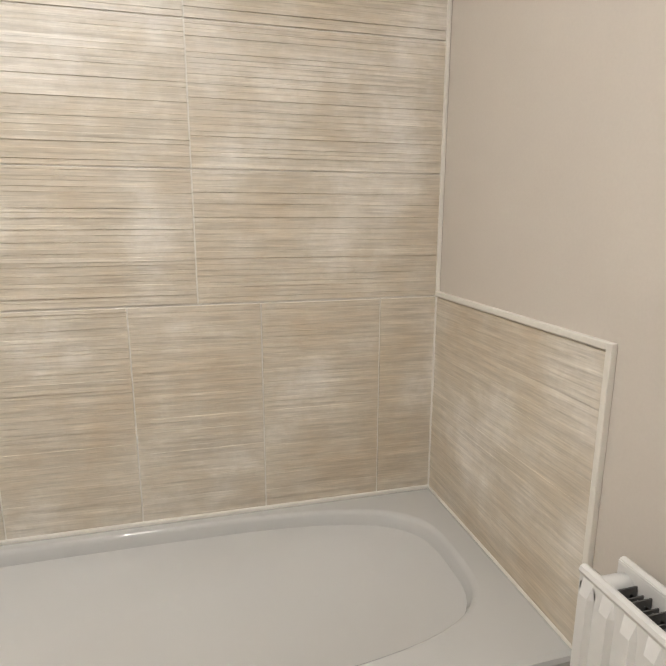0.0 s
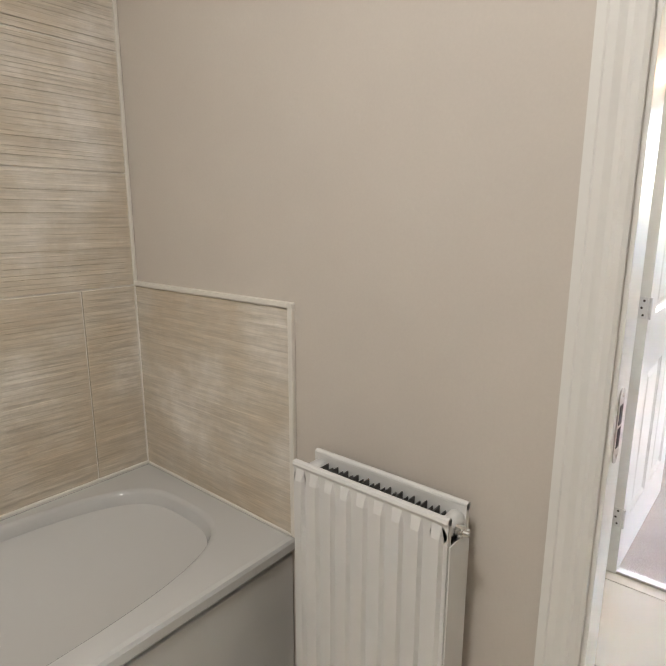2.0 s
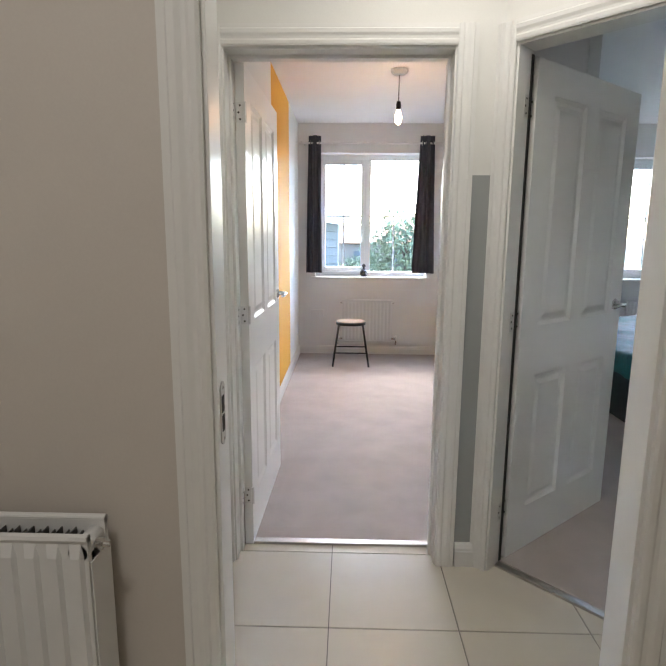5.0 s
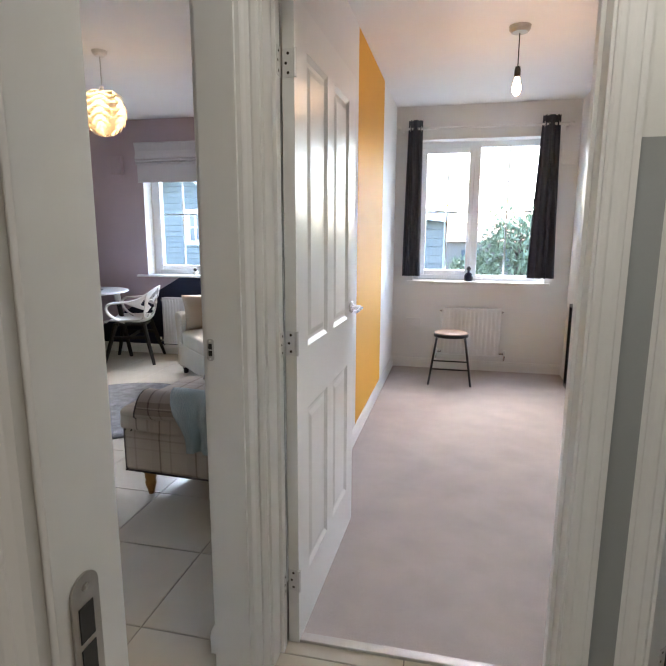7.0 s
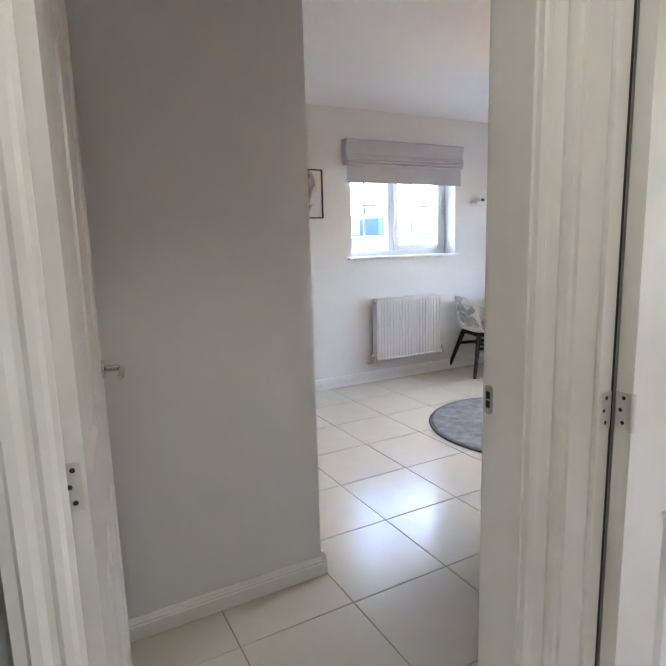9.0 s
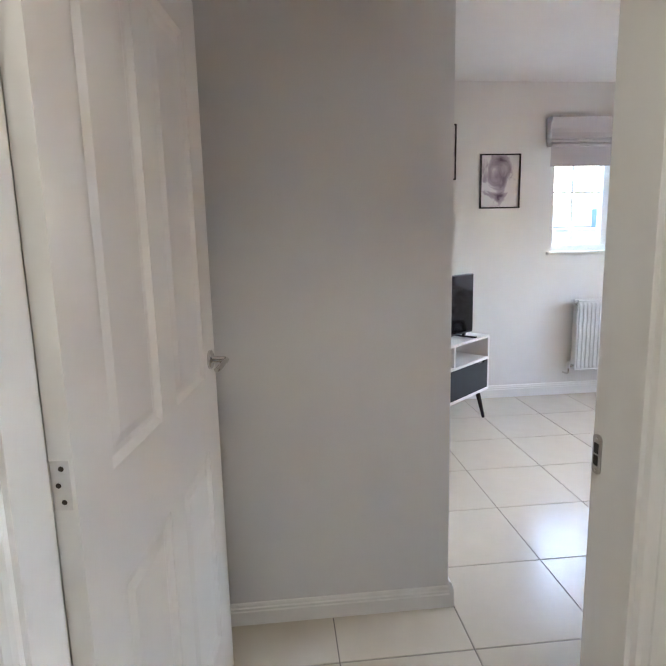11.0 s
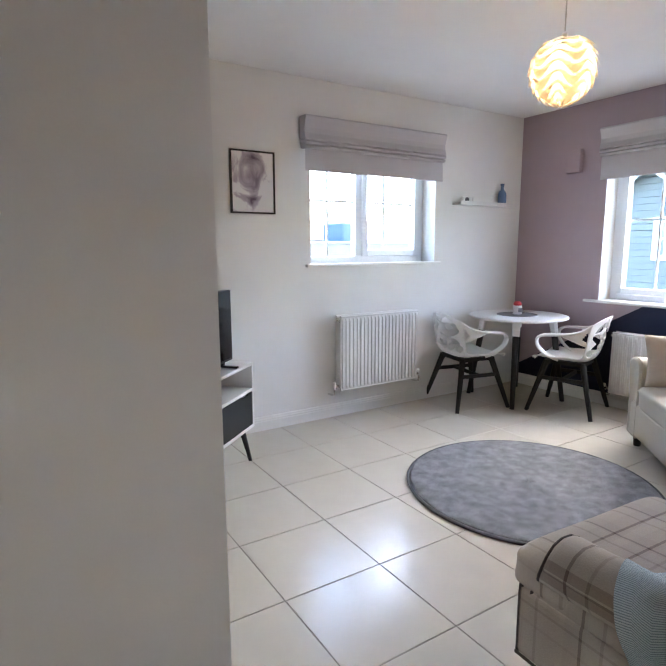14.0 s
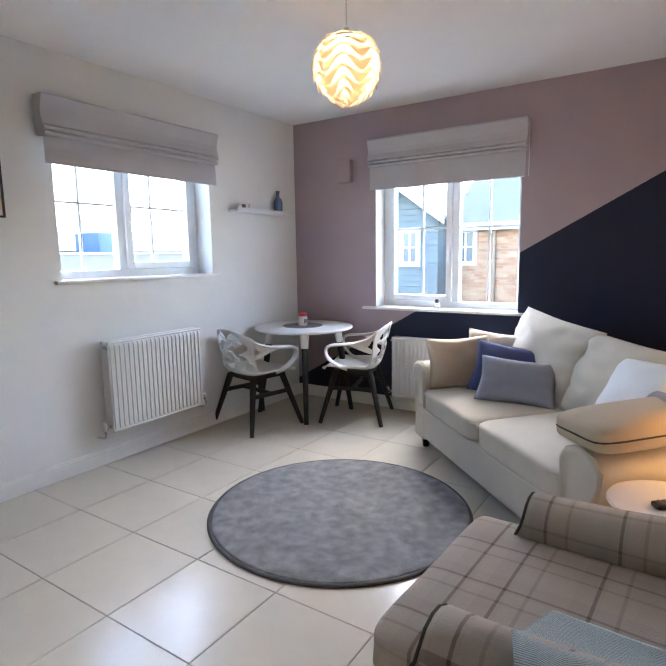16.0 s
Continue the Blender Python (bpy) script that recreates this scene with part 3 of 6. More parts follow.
# ---- windows ----
def window(name, m, width, z0, z1, mull, label, bars_v, bar_z, sash="right", depth=0.16):
    """A white window in an opening: local x along it from its first edge, y outwards, z up."""
    t = tagged(thing(name, label, "window", m), kind="structure")
    d0, d1 = depth, depth + 0.07
    fw = 0.055
    bm = boxes(((0, d0, z0), (fw, d1, z1)), ((width - fw, d0, z0), (width, d1, z1)), ((fw, d0, z0), (width - fw, d1, z0 + fw)), ((fw, d0, z1 - fw), (width - fw, d1, z1)),
               ((mull - 0.03, d0, z0 + fw), (mull + 0.03, d1, z1 - fw)), bevel=0.004)
    part("window_frame", bm, UPVC, t)
    lights = [(fw, mull - 0.03), (mull + 0.03, width - fw)]
    k = 1 if sash == "right" else 0
    a, b = lights[k]
    s = 0.05
    o = part("sash", boxes(((a, d0 - 0.015, z0 + fw), (a + s, d1 - 0.01, z1 - fw)), ((b - s, d0 - 0.015, z0 + fw), (b, d1 - 0.01, z1 - fw)),
                           ((a + s, d0 - 0.015, z0 + fw), (b - s, d1 - 0.01, z0 + fw + s)), ((a + s, d0 - 0.015, z1 - fw - s), (b - s, d1 - 0.01, z1 - fw)), bevel=0.005), UPVC, t)
    hx = a + 0.025 if k else b - 0.025
    part("window_handle", tube([(hx, d0 - 0.03, z0 + 0.38), (hx, d0 - 0.045, z0 + 0.40), (hx, d0 - 0.045, z0 + 0.50)], 0.008, 8), WHITE_PLASTIC, o)
    for i, (p0, p1) in enumerate(lights):
        if i == k:
            p0, p1 = p0 + s, p1 - s
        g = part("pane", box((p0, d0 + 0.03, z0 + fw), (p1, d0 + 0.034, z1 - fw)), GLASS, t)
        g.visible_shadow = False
        y = d0 + 0.032
        if bars_v[i]:
            part("glazing_bar", box((bars_v[i] - 0.008, y - 0.008, z0 + fw), (bars_v[i] + 0.008, y + 0.008, z1 - fw)), UPVC, t)
        part("glazing_bar", box((p0, y - 0.007, bar_z - 0.008), (p1, y + 0.007, bar_z + 0.008)), UPVC, t)
    return t


def sill(parent, width, z, over=(0.05, 0.05), nose=0.04):
    part("window_sill", boxes(((-over[0], -nose, z - 0.022), (width + over[1], -0.001, z)), ((0.001, -0.001, z - 0.0215), (width - 0.001, 0.16, z)), bevel=0.004), TRIM, parent)


w1 = window("window_1", pose(N_WIN[0], NORTH, 0), N_WIN[1] - N_WIN[0], N_WIN[2], N_WIN[3], 0.545, "white two-light window with glazing bars", (0.26, 0.82), 1.70)
sill(w1, N_WIN[1] - N_WIN[0], N_WIN[2] + 0.004)
w2 = window("window_2", pose(EAST, E_WIN[1], 0, 0, 0, -90), E_WIN[1] - E_WIN[0], E_WIN[2], E_WIN[3], 0.66, "white two-light window with glazing bars", (0.36, 0.93), 1.55, "left")
sill(w2, E_WIN[1] - E_WIN[0], E_WIN[2] + 0.004, (0.12, 0.05))
w3 = window("window_3", pose(EAST, S_WIN[1], 0, 0, 0, -90), S_WIN[1] - S_WIN[0], S_WIN[2], S_WIN[3], 0.585, "white two-light window with glazing bars", (0.31, 0.88), 1.56, "left")
sill(w3, S_WIN[1] - S_WIN[0], S_WIN[2] + 0.004)
w4 = window("window_4", pose(EAST, B_WIN[1], 0, 0, 0, -90), B_WIN[1] - B_WIN[0], B_WIN[2], B_WIN[3], 0.6, "white two-light bedroom window", (0.31, 0.9), 1.56, "left")
sill(w4, B_WIN[1] - B_WIN[0], B_WIN[2] + 0.004)


# ---- bathroom ----
def bath_tub():
    t = thing("bathtub", "white enamelled bathtub with rounded basin against the tiled wall", "bathtub", pose(-1.413, 1.192, 0))

    def ring(a, b, z, e, cx=0.0, cy=0.0, n=96):
        pts = []
        for i in range(n):
            u = 2 * math.pi * i / n
            c, s = math.cos(u), math.sin(u)
            k = (abs(c) ** e + abs(s) ** e) ** (-1 / e)
            pts.append((cx + a * k * c, cy + b * k * s, z))
        return pts

    cy = 0.018
    rings = [ring(0.846, 0.324, 0.505, 400), ring(0.850, 0.328, 0.512, 400), ring(0.850, 0.328, 0.532, 400), ring(0.846, 0.324, 0.540, 400), ring(0.835, 0.313, 0.5425, 300),
             ring(0.778, 0.280, 0.5415, 3.6, 0, cy), ring(0.770, 0.274, 0.538, 3.5, 0, cy), ring(0.765, 0.270, 0.530, 3.5, 0, cy), ring(0.757, 0.266, 0.505, 3.4, 0, cy),
             ring(0.726, 0.252, 0.40, 3.2, 0, cy), ring(0.700, 0.240, 0.30, 3.1, 0, cy), ring(0.682, 0.230, 0.235, 3.0, 0, cy), ring(0.655, 0.212, 0.195, 3.0, 0, cy), ring(0.600, 0.170, 0.176, 3.0, 0, cy), ring(0.3, 0.08, 0.17, 2.5, 0, cy), ring(0.02, 0.01, 0.17, 2, 0, cy)]
    tub = part("basin", loft(rings, caps=True), ENAMEL, t, "", True)
    for f in tub.data.polygons:
        if f.index < 5 * 96:
            f.use_smooth = False
    part("bath_panel", box((-0.848, -0.316, 0.0), (0.848, -0.300, 0.488), 0.003), ENAMEL, t, "white bath panel under the rim")
    part("waste", lathe([(0.001, 0.0), (0.03, 0.0), (0.032, 0.003), (0.02, 0.006), (0.001, 0.004)], (-0.45, cy, 0.172), 18), CHROME, t, "chrome waste")
    part("sealant", boxes(((-0.85, 0.322, 0.539), (0.85, 0.334, 0.5495)), ((0.842, -0.31, 0.538), (0.852, 0.321, 0.5485)), bevel=0.003), WHITE_GROUT, t, "white sealant bead")
    return t


bath_tub()


FIN = mat("dark_grey_fin_steel", (0.10, 0.098, 0.094), 0.7)


def radiator(name, m, width, height, z0, flutes, label, depth=0.10, relief=0.006):
    """A double-panel radiator: local x along the wall from its first end, y out of the wall, z up."""
    t = thing(name, label, "radiator", m)
    gap = 0.035

    def panel(y, front):
        bm = bmesh.new()
        pts, step = [], width / flutes
        for i in range(flutes):
            x = i * step
            d = relief * front
            pts += [(x, y), (x + step * 0.18, y), (x + step * 0.3, y + d), (x + step * 0.70, y + d), (x + step * 0.82, y)]
        pts.append((width, y))
        zs = [z0, z0 + 0.012, z0 + 0.035, z0 + height - 0.035, z0 + height - 0.012, z0 + height]
        lift = [0, 0, 1, 1, 0, 0]
        rows = [[(x, y + (yy - y) * k, z) for x, yy in pts] for z, k in zip(zs, lift)]
        add_loft(bm, rows, closed=False)
        back = -0.013 * front
        add_box(bm, (0, y + back, z0), (width, y - 0.002 * front, z0 + height))
        add_tube(bm, [(0, y - 0.005 * front, z0 + height - 0.004), (width, y - 0.005 * front, z0 + height - 0.004)], 0.0085, 8)
        add_tube(bm, [(0, y - 0.005 * front, z0 + 0.004), (width, y - 0.005 * front, z0 + 0.004)], 0.0085, 8)
        return bm

    part("front_panel", panel(gap + depth - 0.02, 1), RADIATOR, t, "white fluted steel panel")
    part("back_panel", panel(gap + 0.004, -1), RADIATOR, t)
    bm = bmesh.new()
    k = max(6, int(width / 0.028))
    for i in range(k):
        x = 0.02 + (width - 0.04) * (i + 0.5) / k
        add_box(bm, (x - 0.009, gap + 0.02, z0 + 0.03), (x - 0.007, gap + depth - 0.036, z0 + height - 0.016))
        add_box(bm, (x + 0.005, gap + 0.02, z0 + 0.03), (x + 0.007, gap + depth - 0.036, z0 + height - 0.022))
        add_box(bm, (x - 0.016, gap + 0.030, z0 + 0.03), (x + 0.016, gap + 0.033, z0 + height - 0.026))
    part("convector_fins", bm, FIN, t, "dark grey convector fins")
    for x in (0.018, width - 0.018):
        part("cross_pipe", tube([(x, gap, z0 + height - 0.03), (x, gap + depth - 0.02, z0 + height - 0.03)], 0.017, 14), RADIATOR, t, "", True)
    part("side_plate", box((-0.003, gap + 0.004, z0 + 0.02), (0.0, gap + depth - 0.026, z0 + height - 0.05), 0.001), RADIATOR, t)
    part("side_plate", box((width, gap + 0.004, z0 + 0.02), (width + 0.003, gap + depth - 0.026, z0 + height - 0.05), 0.001), RADIATOR, t)
    for x, s in ((0, -1), (width, 1)):
        v = part("valve", tube([(x - s * 0.005, gap + 0.05, z0 + 0.035), (x + s * 0.045, gap + 0.05, z0 + 0.035)], [0.011, 0.013], 12), CHROME, t, "chrome radiator valve", True)
        part("valve_cap", lathe([(0.001, -0.02), (0.012, -0.02), (0.014, -0.005), (0.014, 0.025), (0.011, 0.034), (0.001, 0.035)], (x + s * 0.045, gap + 0.05, z0 + 0.035), 14), WHITE_PLASTIC, v, "", True)
        part("pipe", tube(smooth_path([(x + s * 0.045, gap + 0.05, z0 + 0.02), (x + s * 0.045, gap + 0.045, z0 - 0.03), (x + s * 0.045, 0.0, z0 - 0.04)], 5), 0.0075, 8), CHROME, t)
        part("bleed_plug", lathe([(0.001, 0), (0.011, 0), (0.011, 0.012), (0.006, 0.014), (0.005, 0.024), (0.001, 0.025)], n=12), CHROME, t).matrix_basis = pose(x, gap + depth / 2, z0 + height - 0.03, 0, s * 90)
    for x in (width * 0.25, width * 0.75):
        part("bracket", box((x - 0.015, 0.0, z0 + 0.06), (x + 0.015, gap, z0 + height - 0.06), 0.002), RADIATOR, t)
    return t


radiator("radiator", pose(BATH_X0, 0.398, 0, 0, 0, 90), 0.36, 0.66, 0.16, 9, "white double-panel radiator on the cream bathroom wall", 0.105, 0.009)
radiator("radiator", pose(3.19, NORTH, 0, 0, 0, 180), 0.77, 0.585, 0.23, 22, "white fluted radiator under the small window")
radiator("radiator", pose(EAST, 3.03, 0, 0, 0, 90) @ pose(-0.92, 0, 0), 0.92, 0.51, 0.135, 26, "white radiator on the navy wall behind the sofa", 0.085)
radiator("radiator", pose(EAST, 0.003, 0, 0, 0, 90) @ pose(-0.56, 0, 0), 0.56, 0.47, 0.165, 14, "white flat-panel radiator below the study window", 0.07, 0.0025)
radiator("radiator", pose(EAST, -3.15, 0, 0, 0, 90) @ pose(-1.0, 0, 0), 1.0, 0.5, 0.155, 26, "white radiator below the bedroom window", 0.07)


def switch(name, m, w, h, label, rockers):
    t = thing(name, label, "light switch" if rockers else "wall box", m)
    part("plate", box((-w / 2, 0, -h / 2), (w / 2, 0.009 if rockers else 0.03, h / 2), 0.003), WHITE_PLASTIC, t)
    for i in range(rockers):
        x = (i - (rockers - 1) / 2) * 0.03
        part("rocker", box((x - 0.011, 0.008, -0.018), (x + 0.011, 0.0125, 0.018), 0.002), WHITE_PLASTIC, t)
    return t


switch("light_switch", pose(BATH_X1, 0.335, 1.155, 0, 0, -90), 0.086, 0.086, "white two-gang light switch on the hall wall", 2)
switch("extractor_vent", pose(EAST, 3.525, 2.06, 0, 0, 90) @ Matrix.Diagonal((1, 1.7, 1, 1)), 0.13, 0.19, "mauve painted vent cover on the mauve wall", 0).children[0].data.materials[0] = MAUVE_NAVY
switch("extractor_vent", pose(EAST, -1.06, 2.06, 0, 0, 90), 0.13, 0.19, "white vent cover on the study wall", 0)
sk = switch("wall_socket", pose(EAST, 0.285, 0.47, 0, 0, 90), 0.146, 0.086, "white double socket on the study wall", 2)

# ---- living room ----


def roman_blind(name, m, width, z_top, z_bot, label):
    """Local x along the window, y out of the wall."""
    t = thing(name, label, "roman blind", m)
    zf = z_top - 0.165
    prof = [(0.012, z_top), (0.104, z_top), (0.108, z_top - 0.012), (0.098, z_top - 0.04), (0.086, z_top - 0.085), (0.088, z_top - 0.12), (0.100, zf + 0.012), (0.102, zf + 0.003), (0.094, zf - 0.003), (0.012, zf + 0.01)]
    part("valance_fold", prism([(0, y, z) for y, z in prof], (width, 0, 0)), BLIND, t, "top fold of pale grey fabric")
    for k, (grow, drop) in enumerate(((0.0, 0.0), (-0.004, 0.028))):
        prof = [(0.012, zf + 0.004 - drop), (0.086, zf - 0.004 - drop), (0.104 + grow, zf - 0.010 - drop), (0.108 + grow, zf - 0.020 - drop), (0.100 + grow, zf - 0.028 - drop), (0.084, zf - 0.029 - drop), (0.012, zf - 0.024 - drop)]
        part("fold", prism([(0.004 + 0.004 * k, y, z) for y, z in prof], (width - 0.008 - 0.008 * k, 0, 0)), BLIND, t, "lower fold of pale grey fabric")
    zf -= 0.028
    bm = bmesh.new()
    rows = []
    for z in (zf - 0.03, (zf + z_bot) / 2, z_bot + 0.02, z_bot):
        rows.append([(0.012 + (width - 0.024) * i / 24, 0.074 + 0.004 * math.sin(i * 0.9 + z * 5) + (0.004 if z < zf - 0.05 else 0), z) for i in range(25)])
    add_loft(bm, rows, closed=False)
    add_loft(bm, [[(x, y - 0.006, z) for x, y, z in r] for r in rows], closed=False)
    add_tube(bm, [(0.012, 0.075, z_bot), (width - 0.012, 0.075, z_bot)], 0.006, 8)
    part("hanging_panel", bm, BLIND, t)
    part("headrail", box((0.01, 0.0, z_top - 0.04), (width - 0.01, 0.03, z_top - 0.002), 0.002), WHITE_PLASTIC, t)
    part("side_cord", tube([(-0.004, 0.05, z_top - 0.03), (-0.008, 0.05, z_bot - 0.0)], 0.003, 6), WHITE_PLASTIC, t)
    return t


roman_blind("roman_blind", pose(3.475, NORTH, 0, 0, 0, 180), 1.34, 2.255, 1.885, "pale grey roman blind raised over the small window")
roman_blind("roman_blind", pose(EAST, 1.97, 0, 0, 0, 90), 1.29, 2.28, 1.88, "pale grey roman blind raised over the wide window")


def watercolour(seed):
    m = mat("watercolour_print", (0.7, 0.68, 0.7), 0.25, spread=0.0, bump=0.0)
    n, l, b, hsv = nodes_of(m)
    co, mp, no = n.new("ShaderNodeTexCoord"), n.new("ShaderNodeMapping"), n.new("ShaderNodeTexNoise")
    mp.inputs["Location"].default_value = (seed * 3.7, 0, seed * 1.9)
    no.inputs["Scale"].default_value, no.inputs["Detail"].default_value, no.inputs["Distortion"].default_value = 5.5, 5, 1.5
    l.new(co.outputs["Object"], mp.inputs[0])
    l.new(mp.outputs[0], no.inputs["Vector"])
    sp = n.new("ShaderNodeSeparateXYZ")
    l.new(co.outputs["Object"], sp.inputs[0])
    far = math_node(m, "ADD", math_node(m, "MULTIPLY", math_node(m, "ABSOLUTE", math_node(m, "SUBTRACT", sp.outputs["X"], 0.165)), 1.6), math_node(m, "MULTIPLY", math_node(m, "ABSOLUTE", math_node(m, "SUBTRACT", sp.outputs["Z"], 0.24)), 0.9))
    val = math_node(m, "SUBTRACT", no.outputs["Fac"], far)
    ramp = n.new("ShaderNodeValToRGB")
    e = ramp.color_ramp.elements
    e[0].position, e[0].color = 0.22, (0.72, 0.70, 0.71, 1)
    e[1].position, e[1].color = 0.52, (0.13, 0.095, 0.135, 1)
    k = ramp.color_ramp.elements.new(0.30)
    k.color = (0.46, 0.40, 0.46, 1)
    l.new(val, ramp.inputs[0])
    l.new(ramp.outputs[0], hsv.inputs["Color"])
    return m


def picture(x0, z0, seed, label):
    w, h = 0.33, 0.42
    t = thing("framed_print", label, "picture", pose(x0 + w, NORTH - 0.002, z0, 0, 0, 180), "prints on the white wall")
    f = 0.011
    part("frame", boxes(((0, 0, 0), (f, 0.02, h)), ((w - f, 0, 0), (w, 0.02, h)), ((f, 0, 0), (w - f, 0.02, f)), ((f, 0, h - f), (w - f, 0.02, h)), bevel=0.001), BLACK, t, "thin black frame")
    part("print", box((f, 0.002, f), (w - f, 0.010, h - f)), watercolour(seed), t, "abstract mauve and grey watercolour print")
    return t


picture(1.600, 1.570, 1, "black framed mauve abstract watercolour print")
picture(1.072, 1.795, 2.6, "black framed grey abstract watercolour print hung higher")


def wall_shelf():
    t = thing("wall_shelf", "narrow white floating shelf on the white wall", "shelf", pose(3.66, NORTH, 1.70))
    part("board", box((0, -0.10, 0), (0.74, 0, 0.022), 0.002), WHITE_LACQUER, t)
    part("lip", box((0, -0.104, 0), (0.74, -0.098, 0.032), 0.001), WHITE_LACQUER, t)


wall_shelf()
bt = thing("glass_bottle", "small blue glass bottle on the wall shelf", "bottle", pose(4.23, 4.045, 1.7225))
part("body", lathe([(0.001, 0), (0.036, 0), (0.038, 0.006), (0.038, 0.09), (0.03, 0.115), (0.015, 0.13), (0.013, 0.165), (0.001, 0.165)], n=20), BLUE_GLASS, bt, "", True)
part("stopper", lathe([(0.001, 0.165), (0.017, 0.165), (0.018, 0.185), (0.001, 0.188)], n=16), BLUE_GLASS, bt)
lv = thing("letter_ornament", "small white and grey letter ornament on the wall shelf", "ornament", pose(3.80, 4.045, 1.7225))
for i, x in enumerate((-0.06, -0.02, 0.02, 0.06)):
    part("letter", lathe([(0.012, -0.008), (0.019, -0.008), (0.019, 0.008), (0.012, 0.008), (0.012, -0.008)], n=14) if i == 1 else box((-0.015, -0.008, -0.025), (0.015, 0.008, 0.025), 0.006), WHITE_PLASTIC if i != 1 else MAT_GREY, lv).matrix_basis = pose(x, 0, 0.0255, 90 if i == 1 else 0)


def round_rug():
    t = thing("round_rug", "round grey deep-pile rug with a dark bound edge", "rug", pose(2.675, 2.425, 0.001))
    bm = bmesh.new()
    rows = []
    for k in range(34):
        r = 0.678 * (k + 0.2) / 33.2
        rows.append([(r * math.cos(2 * math.pi * i / 120), r * math.sin(2 * math.pi * i / 120), 0.017 + 0.0035 * noise.noise(Vector((r * 20, i * 1.3, 0))) - (0.008 if k == 33 else 0)) for i in range(120)])
    add_loft(bm, rows, caps=True)
    part("tufted_surface", bm, RUG, t, "", True)
    part("binding", lathe([(0.671, 0.0), (0.686, 0.0), (0.689, 0.006), (0.683, 0.012), (0.671, 0.012), (0.671, 0.0)], n=96), RUG_EDGE, t, "dark bound edge", True)


round_rug()


def round_table():
    t = thing("round_table", "small round white table with black splayed legs", "table", pose(4.08, 3.68, 0))
    part("tabletop", lathe([(0.001, 0.724), (0.400, 0.724), (0.413, 0.730), (0.416, 0.738), (0.411, 0.746), (0.001, 0.746)], n=64), WHITE_LACQUER, t, "round white lacquered top")
    for k in range(4):
        a = radians(45 + 90 * k - 8)
        c, s = math.cos(a), math.sin(a)
        part("leg", tube([(c * 0.40, s * 0.40, 0.0), (c * 0.30, s * 0.30, 0.62)], [0.019, 0.027], 8), BLACK_WOOD, t, "black tapered wooden leg")
        part("bracket", tube([(c * 0.305, s * 0.305, 0.60), (c * 0.285, s * 0.285, 0.722)], [0.030, 0.036], 8), WHITE_LACQUER, t, "white leg socket")
    return t


round_table()
pm = thing("placemat", "round woven grey placemat on the white table", "placemat", pose(4.09, 3.70, 0.7465))
part("mat", lathe([(0.001, 0), (0.17, 0), (0.172, 0.003), (0.165, 0.005), (0.001, 0.005)], n=40), MAT_GREY, pm)
cj = thing("candle_jar", "small white jar with a red lid on the placemat", "jar", pose(4.08, 3.69, 0.7520))
part("jar", lathe([(0.001, 0), (0.036, 0), (0.038, 0.004), (0.038, 0.07), (0.034, 0.078), (0.001, 0.078)], n=20), WHITE_PLASTIC, cj, "", True)
part("lid", lathe([(0.001, 0.078), (0.034, 0.078), (0.035, 0.095), (0.028, 0.105), (0.022, 0.112), (0.001, 0.114)], n=20), RED, cj, "red lid", True)
part("label", box((-0.024, -0.0395, 0.02), (0.024, -0.030, 0.055), 0.002), MAT_GREY, cj)


